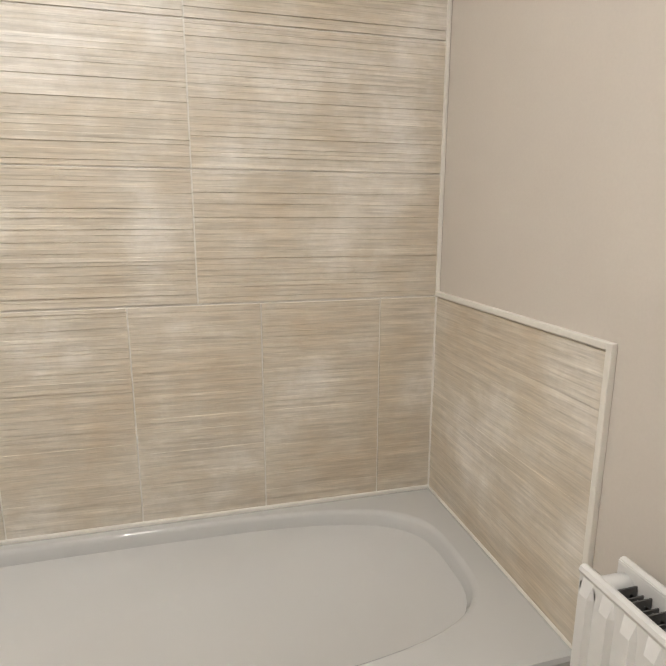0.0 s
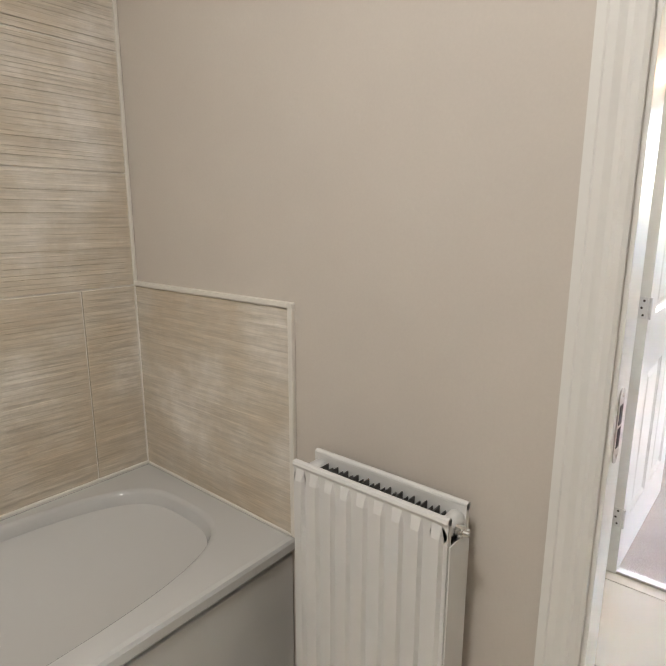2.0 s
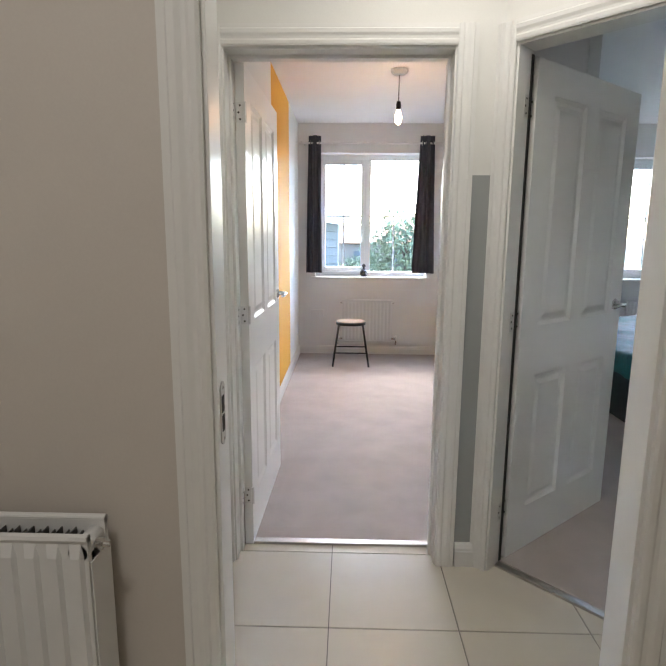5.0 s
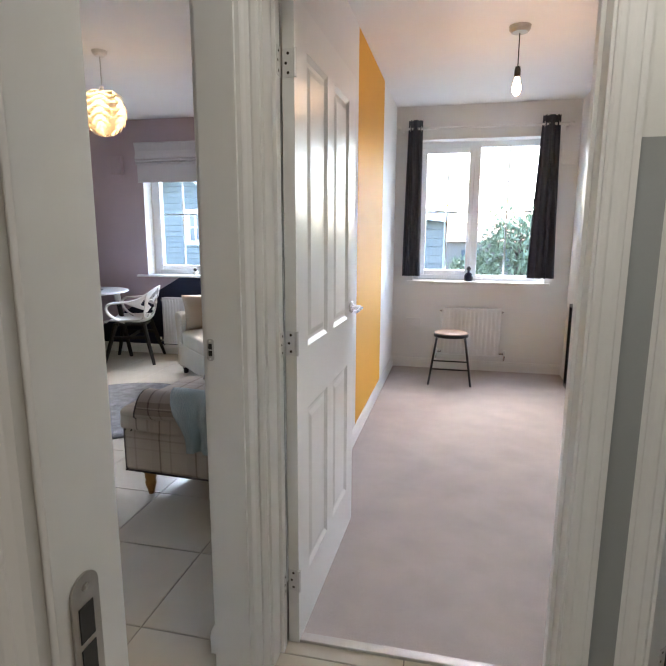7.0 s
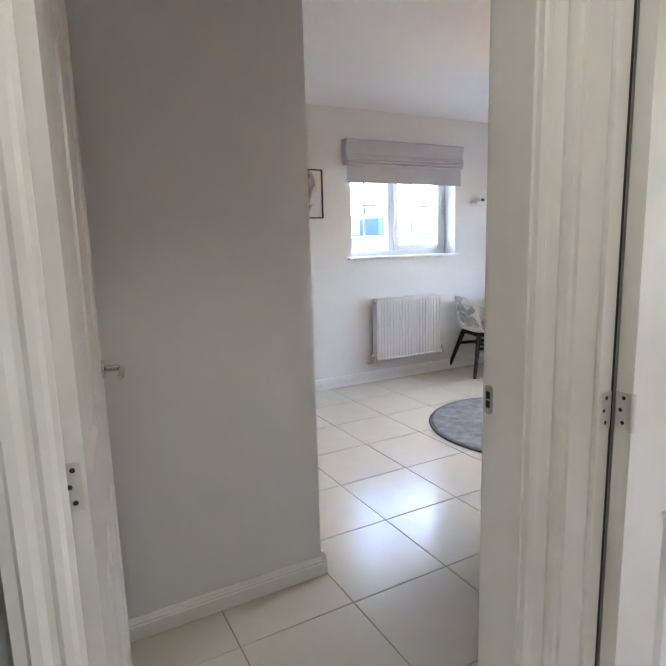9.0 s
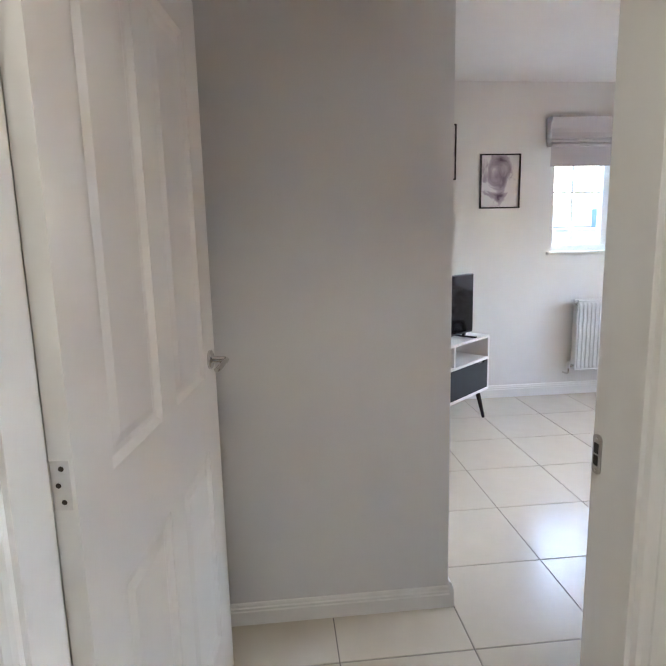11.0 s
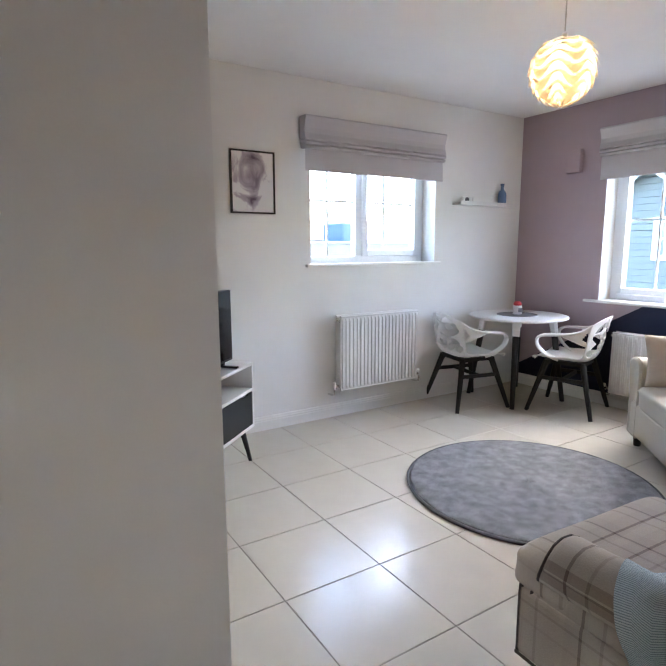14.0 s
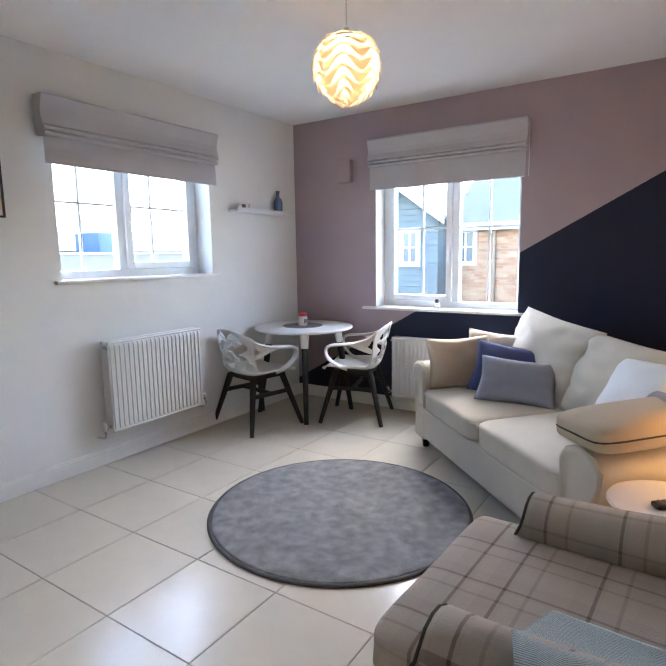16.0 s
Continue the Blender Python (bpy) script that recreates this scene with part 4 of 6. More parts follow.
def dining_chair(m):
    """A white shell with leaf-shaped cut-outs and loop arms on black splayed legs; local y is forward."""
    t = thing("dining_chair", "white moulded armchair with cut-out back and black wooden legs", "chair", m, "chairs at the round table")
    nu, nv = 56, 84
    side = smooth_path([(0, 0.225, 0.435), (0, 0.19, 0.448), (0, 0.0, 0.432), (0, -0.13, 0.430), (0, -0.195, 0.46), (0, -0.235, 0.56), (0, -0.265, 0.68), (0, -0.295, 0.80)], 12)
    holes = [(-0.55, 0.70, 0.10, 0.055, 40), (-0.25, 0.66, 0.09, 0.045, -30), (0.05, 0.70, 0.11, 0.05, 70), (0.38, 0.67, 0.10, 0.05, 30), (0.62, 0.72, 0.08, 0.05, -45),
             (-0.62, 0.80, 0.09, 0.05, -35), (-0.32, 0.79, 0.12, 0.05, 55), (0.0, 0.83, 0.09, 0.045, -20), (0.30, 0.80, 0.11, 0.05, -60), (0.60, 0.83, 0.10, 0.05, 35),
             (-0.5, 0.90, 0.12, 0.045, 25), (-0.15, 0.915, 0.10, 0.04, -50), (0.2, 0.905, 0.10, 0.04, 40), (0.52, 0.92, 0.10, 0.04, -25), (-0.1, 0.755, 0.07, 0.035, 10), (0.75, 0.64, 0.06, 0.06, 0), (-0.77, 0.64, 0.06, 0.06, 0)]
    bm = bmesh.new()
    grid = []
    for j in range(nv + 1):
        f = j / nv
        k = f * (len(side) - 1)
        i0 = min(int(k), len(side) - 2)
        q = side[i0].lerp(side[i0 + 1], k - i0)
        back = max(0.0, (f - 0.42) / 0.58)
        half = 0.225 + 0.02 * math.sin(math.pi * min(1, f / 0.5)) + 0.005 * back - 0.05 * max(0, back - 0.75) * 4 * 0.35
        row = []
        for i in range(nu + 1):
            u = 2 * i / nu - 1
            x = half * u
            z = q.z + (1 - back) * 0.045 * abs(u) ** 3.5 * min(1, f * 3) - (0.06 * back ** 3) * abs(u) ** 2.4
            y = q.y + 0.085 * back ** 0.7 * abs(u) ** 2.2 + (0.0 if f > 0.05 else -0.02 * abs(u) ** 3)
            row.append(bm.verts.new((x, y, z)))
        grid.append(row)
    for j in range(nv):
        for i in range(nu):
            u, v = 2 * (i + 0.5) / nu - 1, (j + 0.5) / nv
            gone = False
            for hx, hv, ra, rb, an in holes:
                du, dv = (u - hx) * 0.24, (v - hv) * 0.9
                c, s = math.cos(radians(an)), math.sin(radians(an))
                if ((du * c + dv * s) / (ra * 0.62)) ** 2 + ((-du * s + dv * c) / (rb * 0.62)) ** 2 < 1:
                    gone = True
            if not gone:
                bm.faces.new((grid[j][i], grid[j][i + 1], grid[j + 1][i + 1], grid[j + 1][i]))
    loose = [v for v in bm.verts if not v.link_faces]
    bmesh.ops.delete(bm, geom=loose, context="VERTS")
    bmesh.ops.smooth_vert(bm, verts=[v for v in bm.verts if v.is_boundary], factor=0.5, use_axis_x=True, use_axis_y=True, use_axis_z=True)
    shell = part("shell", bm, WHITE_PLASTIC, t, "white shell with leaf-shaped holes", True)
    so = shell.modifiers.new("thickness", "SOLIDIFY")
    so.thickness, so.offset = 0.009, 0
    for s in (1, -1):
        path = smooth_path([(s * 0.200, -0.215, 0.742), (s * 0.228, -0.150, 0.692), (s * 0.256, -0.050, 0.660), (s * 0.275, 0.060, 0.650), (s * 0.283, 0.140, 0.640), (s * 0.281, 0.176, 0.605), (s * 0.270, 0.165, 0.545), (s * 0.244, 0.105, 0.485), (s * 0.200, 0.030, 0.446)], 6)
        part("armrest", tube(path, [0.012 + 0.016 * min(1, k / 14) for k in range(len(path))], 12, 0.42), WHITE_PLASTIC, t, "", True)
        # the side of the bucket runs from the arm down to the seat, with two openings
        low = smooth_path([(s * 0.205, -0.205, 0.62), (s * 0.222, -0.165, 0.52), (s * 0.226, -0.090, 0.475), (s * 0.226, 0.0, 0.462)], 6)
        bm = bmesh.new()
        verts = []
        for k in range(15):
            fall = 1 - 0.92 * max(0.0, (k - 3) / 11) ** 0.8
            verts.append([bm.verts.new(path[k].lerp(low[k], fall * j / 11) + Vector((s * 0.010 * math.sin(math.pi * j / 11), 0, 0))) for j in range(12)])
        for k in range(14):
            for j in range(11):
                if ((k - 3.0) / 2.2) ** 2 + ((j - 5.5) / 2.6) ** 2 >= 1:
                    bm.faces.new((verts[k][j], verts[k][j + 1], verts[k + 1][j + 1], verts[k + 1][j]))
        bmesh.ops.delete(bm, geom=[v for v in bm.verts if not v.link_faces], context="VERTS")
        wing = part("side_wing", bm, WHITE_PLASTIC, t, "", True)
        so = wing.modifiers.new("thickness", "SOLIDIFY")
        so.thickness, so.offset = 0.008, 0
    for sx in (1, -1):
        for sy in (1, -1):
            part("leg", tube([(sx * 0.26, sy * 0.25 - 0.01, 0), (sx * 0.15, sy * 0.14 - 0.01, 0.415)], [0.016, 0.026], 8), BLACK_WOOD, t, "black tapered wooden leg")
    for sx in (1, -1):
        part("rail", box((sx * 0.19 - 0.011, -0.17, 0.265), (sx * 0.19 + 0.011, 0.15, 0.295), 0.003), BLACK_WOOD, t)
    part("rail", box((-0.185, -0.022, 0.266), (0.185, 0.0, 0.294), 0.003), BLACK_WOOD, t)
    part("seat_frame", boxes(((-0.17, -0.16, 0.395), (0.17, -0.11, 0.425)), ((-0.17, 0.10, 0.395), (0.17, 0.15, 0.425)), ((-0.155, -0.16, 0.396), (-0.105, 0.15, 0.424)), ((0.105, -0.16, 0.396), (0.155, 0.15, 0.424))), BLACK_WOOD, t)
    return t


chair = dining_chair(pose(3.60, 3.80, 0, 0, 0, -102))
copy_thing(chair, pose(4.17, 3.22, 0, 0, 0, 18))


# ---- sofa ----
SD = math.degrees(math.atan2(-1.02, -0.98))


def sofa():
    """Local x along the front from the right arm to the left, y backwards; origin on the floor at the front's middle."""
    m = pose(3.215, 1.90, 0, 0, 0, SD)
    t = thing("sofa", "cream fabric two-seat sofa with loose cushions", "sofa", m)
    w = 1.78
    h = w / 2
    part("base", box((-h + 0.02, 0.02, 0.07), (h - 0.02, 0.86, 0.30), 0.025, 3), SOFA, t)
    for x0, s in ((h + 0.03, -1), (-h, 1)):
        if s > 0:
            prof = [(0.0, 0.07), (0.02, 0.06), (0.13, 0.06), (0.145, 0.075), (0.145, 0.42), (0.150, 0.50), (0.150, 0.545), (0.135, 0.578), (0.09, 0.598), (0.03, 0.598), (-0.025, 0.585), (-0.045, 0.56), (-0.03, 0.48), (0.0, 0.36)]
        else:
            prof = [(0.0, 0.07), (0.02, 0.06), (0.16, 0.06), (0.175, 0.075), (0.178, 0.40), (0.190, 0.48), (0.188, 0.51), (0.165, 0.545), (0.11, 0.568), (0.05, 0.568), (-0.01, 0.55), (-0.05, 0.51), (-0.045, 0.45), (0.0, 0.34)]
        rings = []
        for y, k, dz in ((0.004, 0.80, 0), (-0.010, 0.90, 0), (-0.012, 0.96, 0), (0.006, 1, 0), (0.1, 1, 0), (0.5, 1, 0.0), (0.85, 1, 0.03), (0.88, 0.95, 0.03)):
            rings.append([(x0 + s * (0.07 + (u - 0.07) * k), y + 0.03, 0.33 + (z - 0.33) * k + (dz if z > 0.4 else 0)) for u, z in prof])
        arm = part("arm", loft(rings), SOFA, t, "", True)
        part("piping", tube(rings[3] + rings[3][:1], 0.0045, 6), SOFA, arm)
    part("back", box((-h + 0.1, 0.74, 0.08), (h - 0.1, 0.92, 0.72), 0.05, 4), SOFA, t)
    for k in (0, 1):
        sc = part("seat_cushion", puffed(0.745, 0.70, 0.175, 16, 9, 0.12, k), SOFA, t, "", True)
        sc.matrix_basis = pose(-0.375 + 0.750 * k, 0.355, 0.280, 1.5, 0, 0)
        part("seam", tube([(0.365 * a, 0.340 * b, 0.128) for a, b in ((-0.96, 0.98), (-0.995, 0.9), (-1, 0), (-0.995, -0.94), (-0.96, -0.995), (0, -1.003), (0.96, -0.995), (0.995, -0.94), (1, 0), (0.995, 0.9))], 0.004, 6), SOFA, sc)
        bc = part("back_cushion", throw_pillow(0.85, 0.545 - 0.06 * k, 0.27, k + 5, 26, 0.075, 0.05), SOFA, t, "", True)
        bc.matrix_basis = pose(-0.395 + 0.76 * k, 0.60, 0.415, -20 - 3 * k, 5 - 2 * k, -3 + 6 * k)
    for sx in (-1, 1):
        for y in (0.06, 0.82):
            part("foot", lathe([(0.001, 0), (0.022, 0), (0.028, 0.07), (0.001, 0.07)], (sx * (h - 0.1), y, 0), 12), BLACK_WOOD, t)
    return m


SOFA_M = sofa()


PIPING = mat("dark_brown_piping", (0.06, 0.05, 0.045), 0.9, bump=0.3)


def pillow(name, label, material, w, hh, tt, x, y, z, lean, turn, seed, roll=0):
    o = thing(name, label, "cushion", SOFA_M @ pose(x, y, z, lean, roll, turn), "scatter cushions on the sofa")
    part("cover", throw_pillow(w, hh, tt, seed), material, o, "", True)
    part("piping", tube([(w / 2 * a, 0, hh / 2 + hh / 2 * b) for a, b in ((-0.92, -0.93), (0, -0.90), (0.92, -0.93), (0.90, 0), (0.92, 0.93), (0, 0.90), (-0.92, 0.93), (-0.90, 0), (-0.92, -0.93))], 0.004, 6), material, o)


pillow("scatter_cushion", "tan scatter cushion leaning on the sofa arm", TAN_FABRIC, 0.42, 0.35, 0.14, -0.63, 0.24, 0.44, -14, 72, 1, -4)
pillow("scatter_cushion", "cream scatter cushion behind the tan one", SOFA, 0.44, 0.37, 0.14, -0.62, 0.47, 0.45, -18, 52, 2, 5)
pillow("scatter_cushion", "navy blue scatter cushion on the sofa", BLUE_FABRIC, 0.48, 0.34, 0.14, -0.35, 0.40, 0.44, -22, 50, 3, 7)
pillow("scatter_cushion", "oblong blue-grey scatter cushion in front of the navy one", GREY_FABRIC, 0.47, 0.29, 0.13, -0.17, 0.35, 0.44, -28, 48, 4, 3)
pillow("scatter_cushion", "large white scatter cushion at the sofa's end", WHITE_FABRIC, 0.50, 0.44, 0.15, 0.56, 0.42, 0.455, -30, -8, 5, -4)
pillow("scatter_cushion", "grey scatter cushion beside the white one", GREY_FABRIC, 0.42, 0.34, 0.12, 0.70, 0.36, 0.455, -30, -30, 6, 0)


ARM_CUSHION = mat("honey_tan_cushion_wool", (0.47, 0.38, 0.27), 0.95, bump=0.4, grain=220)


def arm_cushion():
    """Lies along the top of the sofa arm beside the side table, one corner over the arm's front."""
    t = thing("arm_cushion", "tan piped cushion lying on the sofa arm", "cushion", SOFA_M @ pose(0.845, 0.02, 0.560, 0, -3, 90) @ pose(0.30, 0, 0))
    w, d, hh = 0.64, 0.30, 0.15
    cover = part("cover", puffed(w, d, hh, 16, 7, 0.34, 9), ARM_CUSHION, t, "", True)
    rim = []
    for k in range(48):
        a = 2 * math.pi * k / 48
        c, q = math.cos(a), math.sin(a)
        p = (abs(c) ** 7 + abs(q) ** 7) ** (-1 / 7)
        rim.append((w / 2 * p * c * 1.002, d / 2 * p * q * 1.002, hh / 2))
    part("piping", tube(rim + rim[:1], 0.004, 6), PIPING, cover, "dark brown piping")


# ---- plaid armchair ----
def plaid():
    m = mat("beige_and_brown_plaid_wool", (0.42, 0.35, 0.28), 0.95, spread=0.08, bump=0.35, grain=240)
    n, l, b, hsv = nodes_of(m)
    co, sp = n.new("ShaderNodeTexCoord"), n.new("ShaderNodeSeparateXYZ")
    l.new(co.outputs["Object"], sp.inputs[0])

    def bands(v, period, off, width):
        fr = math_node(m, "FRACT", math_node(m, "ADD", math_node(m, "MULTIPLY", v, 1 / period), off))
        return math_node(m, "LESS_THAN", fr, width)

    # dark and faint stripes by turns along each axis of the cloth
    def lines(v, off, dark, faint, pale):
        k = math_node(m, "MAXIMUM", math_node(m, "MULTIPLY", bands(v, 0.20, off, 0.045), dark), math_node(m, "MULTIPLY", bands(v, 0.20, off + 0.30, 0.045), faint))
        return math_node(m, "MAXIMUM", k, math_node(m, "MULTIPLY", bands(v, 0.20, off + 0.05, 0.32), pale))

    tone = math_node(m, "ADD", lines(sp.outputs["Y"], 0.10, 0.55, 0.22, 0.06), lines(sp.outputs["X"], 0.22, 0.45, 0.22, 0.06))
    tone = math_node(m, "MINIMUM", math_node(m, "ADD", tone, lines(sp.outputs["Z"], 0.25, 0.22, 0.10, 0.0)), 0.9)
    return two_colours(m, tone, (0.42, 0.355, 0.295), (0.09, 0.06, 0.05))


arm_cushion()
PLAID = plaid()


def armchair():
    """Local y is forward; origin on the floor in the middle."""
    t = thing("armchair", "beige and brown plaid scroll-arm armchair on turned wooden legs", "armchair", pose(1.755, 1.09, 0, 0, 0, -3) @ Matrix.Diagonal((1, 1, 0.93, 1)))
    base = part("base", box((-0.365, -0.40, 0.16), (0.345, 0.395, 0.40), 0.022, 3), PLAID, t)
    for x in (-0.358, 0.338):
        part("piping", tube(smooth_path([(x, 0.389, 0.17), (x, 0.389, 0.38), (x, 0.380, 0.392)], 4), 0.005, 6), PIPING, base)
    part("piping", tube([(-0.362, 0.39, 0.163), (0.342, 0.39, 0.163)], 0.005, 6), PIPING, base)
    part("piping", tube([(-0.363, 0.39, 0.163), (-0.363, -0.39, 0.163)], 0.005, 6), PIPING, base)
    sc = part("seat_cushion", puffed(0.56, 0.66, 0.145, 14, 9, 0.10, 3), PLAID, t, "plump plaid seat cushion", True)
    sc.matrix_basis = pose(-0.01, 0.02, 0.375)
    sf = part("seat_cushion_front", puffed(0.715, 0.20, 0.135, 14, 9, 0.10, 4), PLAID, t, "", True)
    sf.matrix_basis = pose(-0.01, 0.325, 0.380)
    part("piping", tube([(-0.332 + 0.664 * i / 12, 0.090 - 0.004 * abs(i - 6) / 6, 0.112 + 0.006 * math.sin(math.pi * i / 12)) for i in range(13)], 0.004, 6), PIPING, sf)
    for s, x0 in ((1, 0.0), (-1, -0.035)):
        # the front outline of a scrolled arm, swept back and rising towards the back
        prof = [(0.25, 0.36), (0.315, 0.36), (0.325, 0.38), (0.322, 0.44), (0.318, 0.475)]
        prof += [(0.326 + 0.084 * math.cos(a), 0.553 + 0.082 * math.sin(a)) for a in [radians(-70 + 25 * k) for k in range(12)]]
        prof += [(0.25, 0.50), (0.25, 0.42)]
        rings = []
        for y, k, up in ((0.235, 0.86, 0), (0.250, 0.95, 0), (0.240, 1.0, 0), (0.15, 1.0, 0.0), (0.0, 1.0, 0.008), (-0.2, 1.0, 0.025), (-0.38, 1.0, 0.06), (-0.40, 0.95, 0.06)):
            ring = []
            for x, z in prof:
                zz = 0.50 + (z - 0.50) * k
                low = max(0.0, min(1.0, (0.60 - zz) / 0.18))
                ring.append((x0 + s * (0.29 + (x - 0.29) * k), y + (0.10 * low * low * max(0.0, min(1.0, (y + 0.1) / 0.3))), zz + (up if z > 0.45 else 0)))
            rings.append(ring)
        arm = part("arm", loft(rings), PLAID, t, "scrolled plaid arm", True)
        part("piping", tube(rings[1][2:-1], 0.005, 6), PIPING, arm)
    back = []
    for z, y0, y1, wd in ((0.20, -0.40, -0.26, 0.30), (0.45, -0.42, -0.25, 0.33), (0.70, -0.46, -0.29, 0.36), (0.88, -0.50, -0.34, 0.37), (0.95, -0.52, -0.38, 0.36), (0.97, -0.50, -0.42, 0.33)):
        back.append([(-wd, y0 + 0.02, z), (-wd * 0.6, y0, z), (wd * 0.6, y0, z), (wd, y0 + 0.02, z), (wd, y1 - 0.02, z), (wd * 0.6, y1, z), (-wd * 0.6, y1, z), (-wd, y1 - 0.02, z)])
    part("backrest", loft(back), PLAID, t, "tall plaid back", True)
    for sx in (1, -1):
        for sy in (1, -1):
            part("leg", lathe([(0.001, 0), (0.015, 0), (0.017, 0.02), (0.026, 0.05), (0.029, 0.07), (0.024, 0.085), (0.030, 0.10), (0.027, 0.115), (0.036, 0.15), (0.037, 0.165), (0.001, 0.165)], (sx * 0.29, sy * 0.32 - 0.02, 0), 16), PINE, t, "turned honey-coloured leg", True)


armchair()


def herringbone():
    m = mat("grey_green_herringbone_wool", (0.25, 0.28, 0.28), 0.95, spread=0.1, bump=0.4, grain=300)
    n, l, b, hsv = nodes_of(m)
    uv, sp = n.new("ShaderNodeUVMap"), n.new("ShaderNodeSeparateXYZ")
    l.new(uv.outputs[0], sp.inputs[0])
    zig = math_node(m, "PINGPONG", math_node(m, "MULTIPLY", sp.outputs["X"], 26.0), 1.0)
    wave = math_node(m, "FRACT", math_node(m, "ADD", math_node(m, "MULTIPLY", sp.outputs["Y"], 170.0), math_node(m, "MULTIPLY", zig, 2.4)))
    return two_colours(m, math_node(m, "LESS_THAN", wave, 0.42), (0.42, 0.48, 0.49), (0.20, 0.25, 0.27))


def draped_throw():
    """Hangs over the near arm of the armchair; folds run down both sides."""
    m = herringbone()
    t = thing("throw_blanket", "grey-green herringbone wool throw draped over the chair arm", "throw", pose(1.755, 1.09, 0, 0, 0, -3) @ Matrix.Diagonal((1, 1, 0.93, 1)))
    line = smooth_path([(-0.09, 0, 0.532), (-0.15, 0, 0.536), (-0.215, 0, 0.550), (-0.255, 0, 0.575), (-0.285, 0, 0.60), (-0.335, 0, 0.645), (-0.395, 0, 0.650), (-0.450, 0, 0.620), (-0.472, 0, 0.56), (-0.462, 0, 0.50), (-0.445, 0, 0.43), (-0.448, 0, 0.36)], 5)
    nu = 40
    bm = bmesh.new()
    lay = bm.loops.layers.uv.new("UVMap")
    rows = []
    for j, q in enumerate(line):
        f = j / (len(line) - 1)
        row = []
        for i in range(nu + 1):
            u = i / nu
            fold = (0.017 * math.sin(u * 13 + 1.6 * f) + 0.008 * math.sin(u * 29 - 2.1 * f)) * (0.45 + 0.8 * f) + 0.006 * noise.noise(Vector((u * 9, f * 5, 2)))
            y = 0.03 - 0.46 * u + 0.05 * math.sin(3 * f + 1) * (1 - u) + 0.03 * math.sin(5 * f + 9 * u)
            out = Vector((-0.6 - 0.4 * f, 0, 0.7 - 0.7 * f)).normalized()
            row.append(bm.verts.new(Vector((q.x, y, q.z + (0.025 * max(0, -y) if f < 0.9 else 0))) + out * (fold + 0.020)))
        rows.append(row)
    for j in range(len(rows) - 1):
        for i in range(nu):
            fc = bm.faces.new((rows[j][i], rows[j][i + 1], rows[j + 1][i + 1], rows[j + 1][i]))
            for lp, (a, c) in zip(fc.loops, ((0, 0), (1, 0), (1, 1), (0, 1))):
                lp[lay].uv = ((i + a) / nu * 0.6, (j + c) / len(rows) * 0.85)
    o = part("cloth", bm, m, t, "", True)
    k = o.modifiers.new("thickness", "SOLIDIFY")
    k.thickness = 0.008


draped_throw()
stb = thing("side_table", "small round cream side table between sofa and armchair", "side table", pose(2.45, 0.95, 0))
part("tabletop", lathe([(0.001, 0.485), (0.19, 0.485), (0.20, 0.492), (0.195, 0.50), (0.001, 0.50)], n=40), WHITE_LACQUER, stb)
part("pedestal", lathe([(0.001, 0.012), (0.025, 0.012), (0.022, 0.45), (0.05, 0.485), (0.001, 0.485)], n=16), WHITE_LACQUER, stb)
part("foot", lathe([(0.001, 0), (0.14, 0), (0.14, 0.008), (0.02, 0.016), (0.001, 0.016)], n=30), WHITE_LACQUER, stb)
rc = thing("remote_control", "black remote control on the side table", "remote control", pose(2.44, 0.93, 0.501, 0, 0, -50))
part("case", box((-0.09, -0.022, 0), (0.09, 0.022, 0.018), 0.006), BLACK, rc)
part("keypad", boxes(*[((-0.07 + 0.02 * i, -0.014 + 0.012 * j, 0.0175), (-0.06 + 0.02 * i, -0.006 + 0.012 * j, 0.0195)) for i in range(7) for j in range(3)]), MAT_GREY, rc)


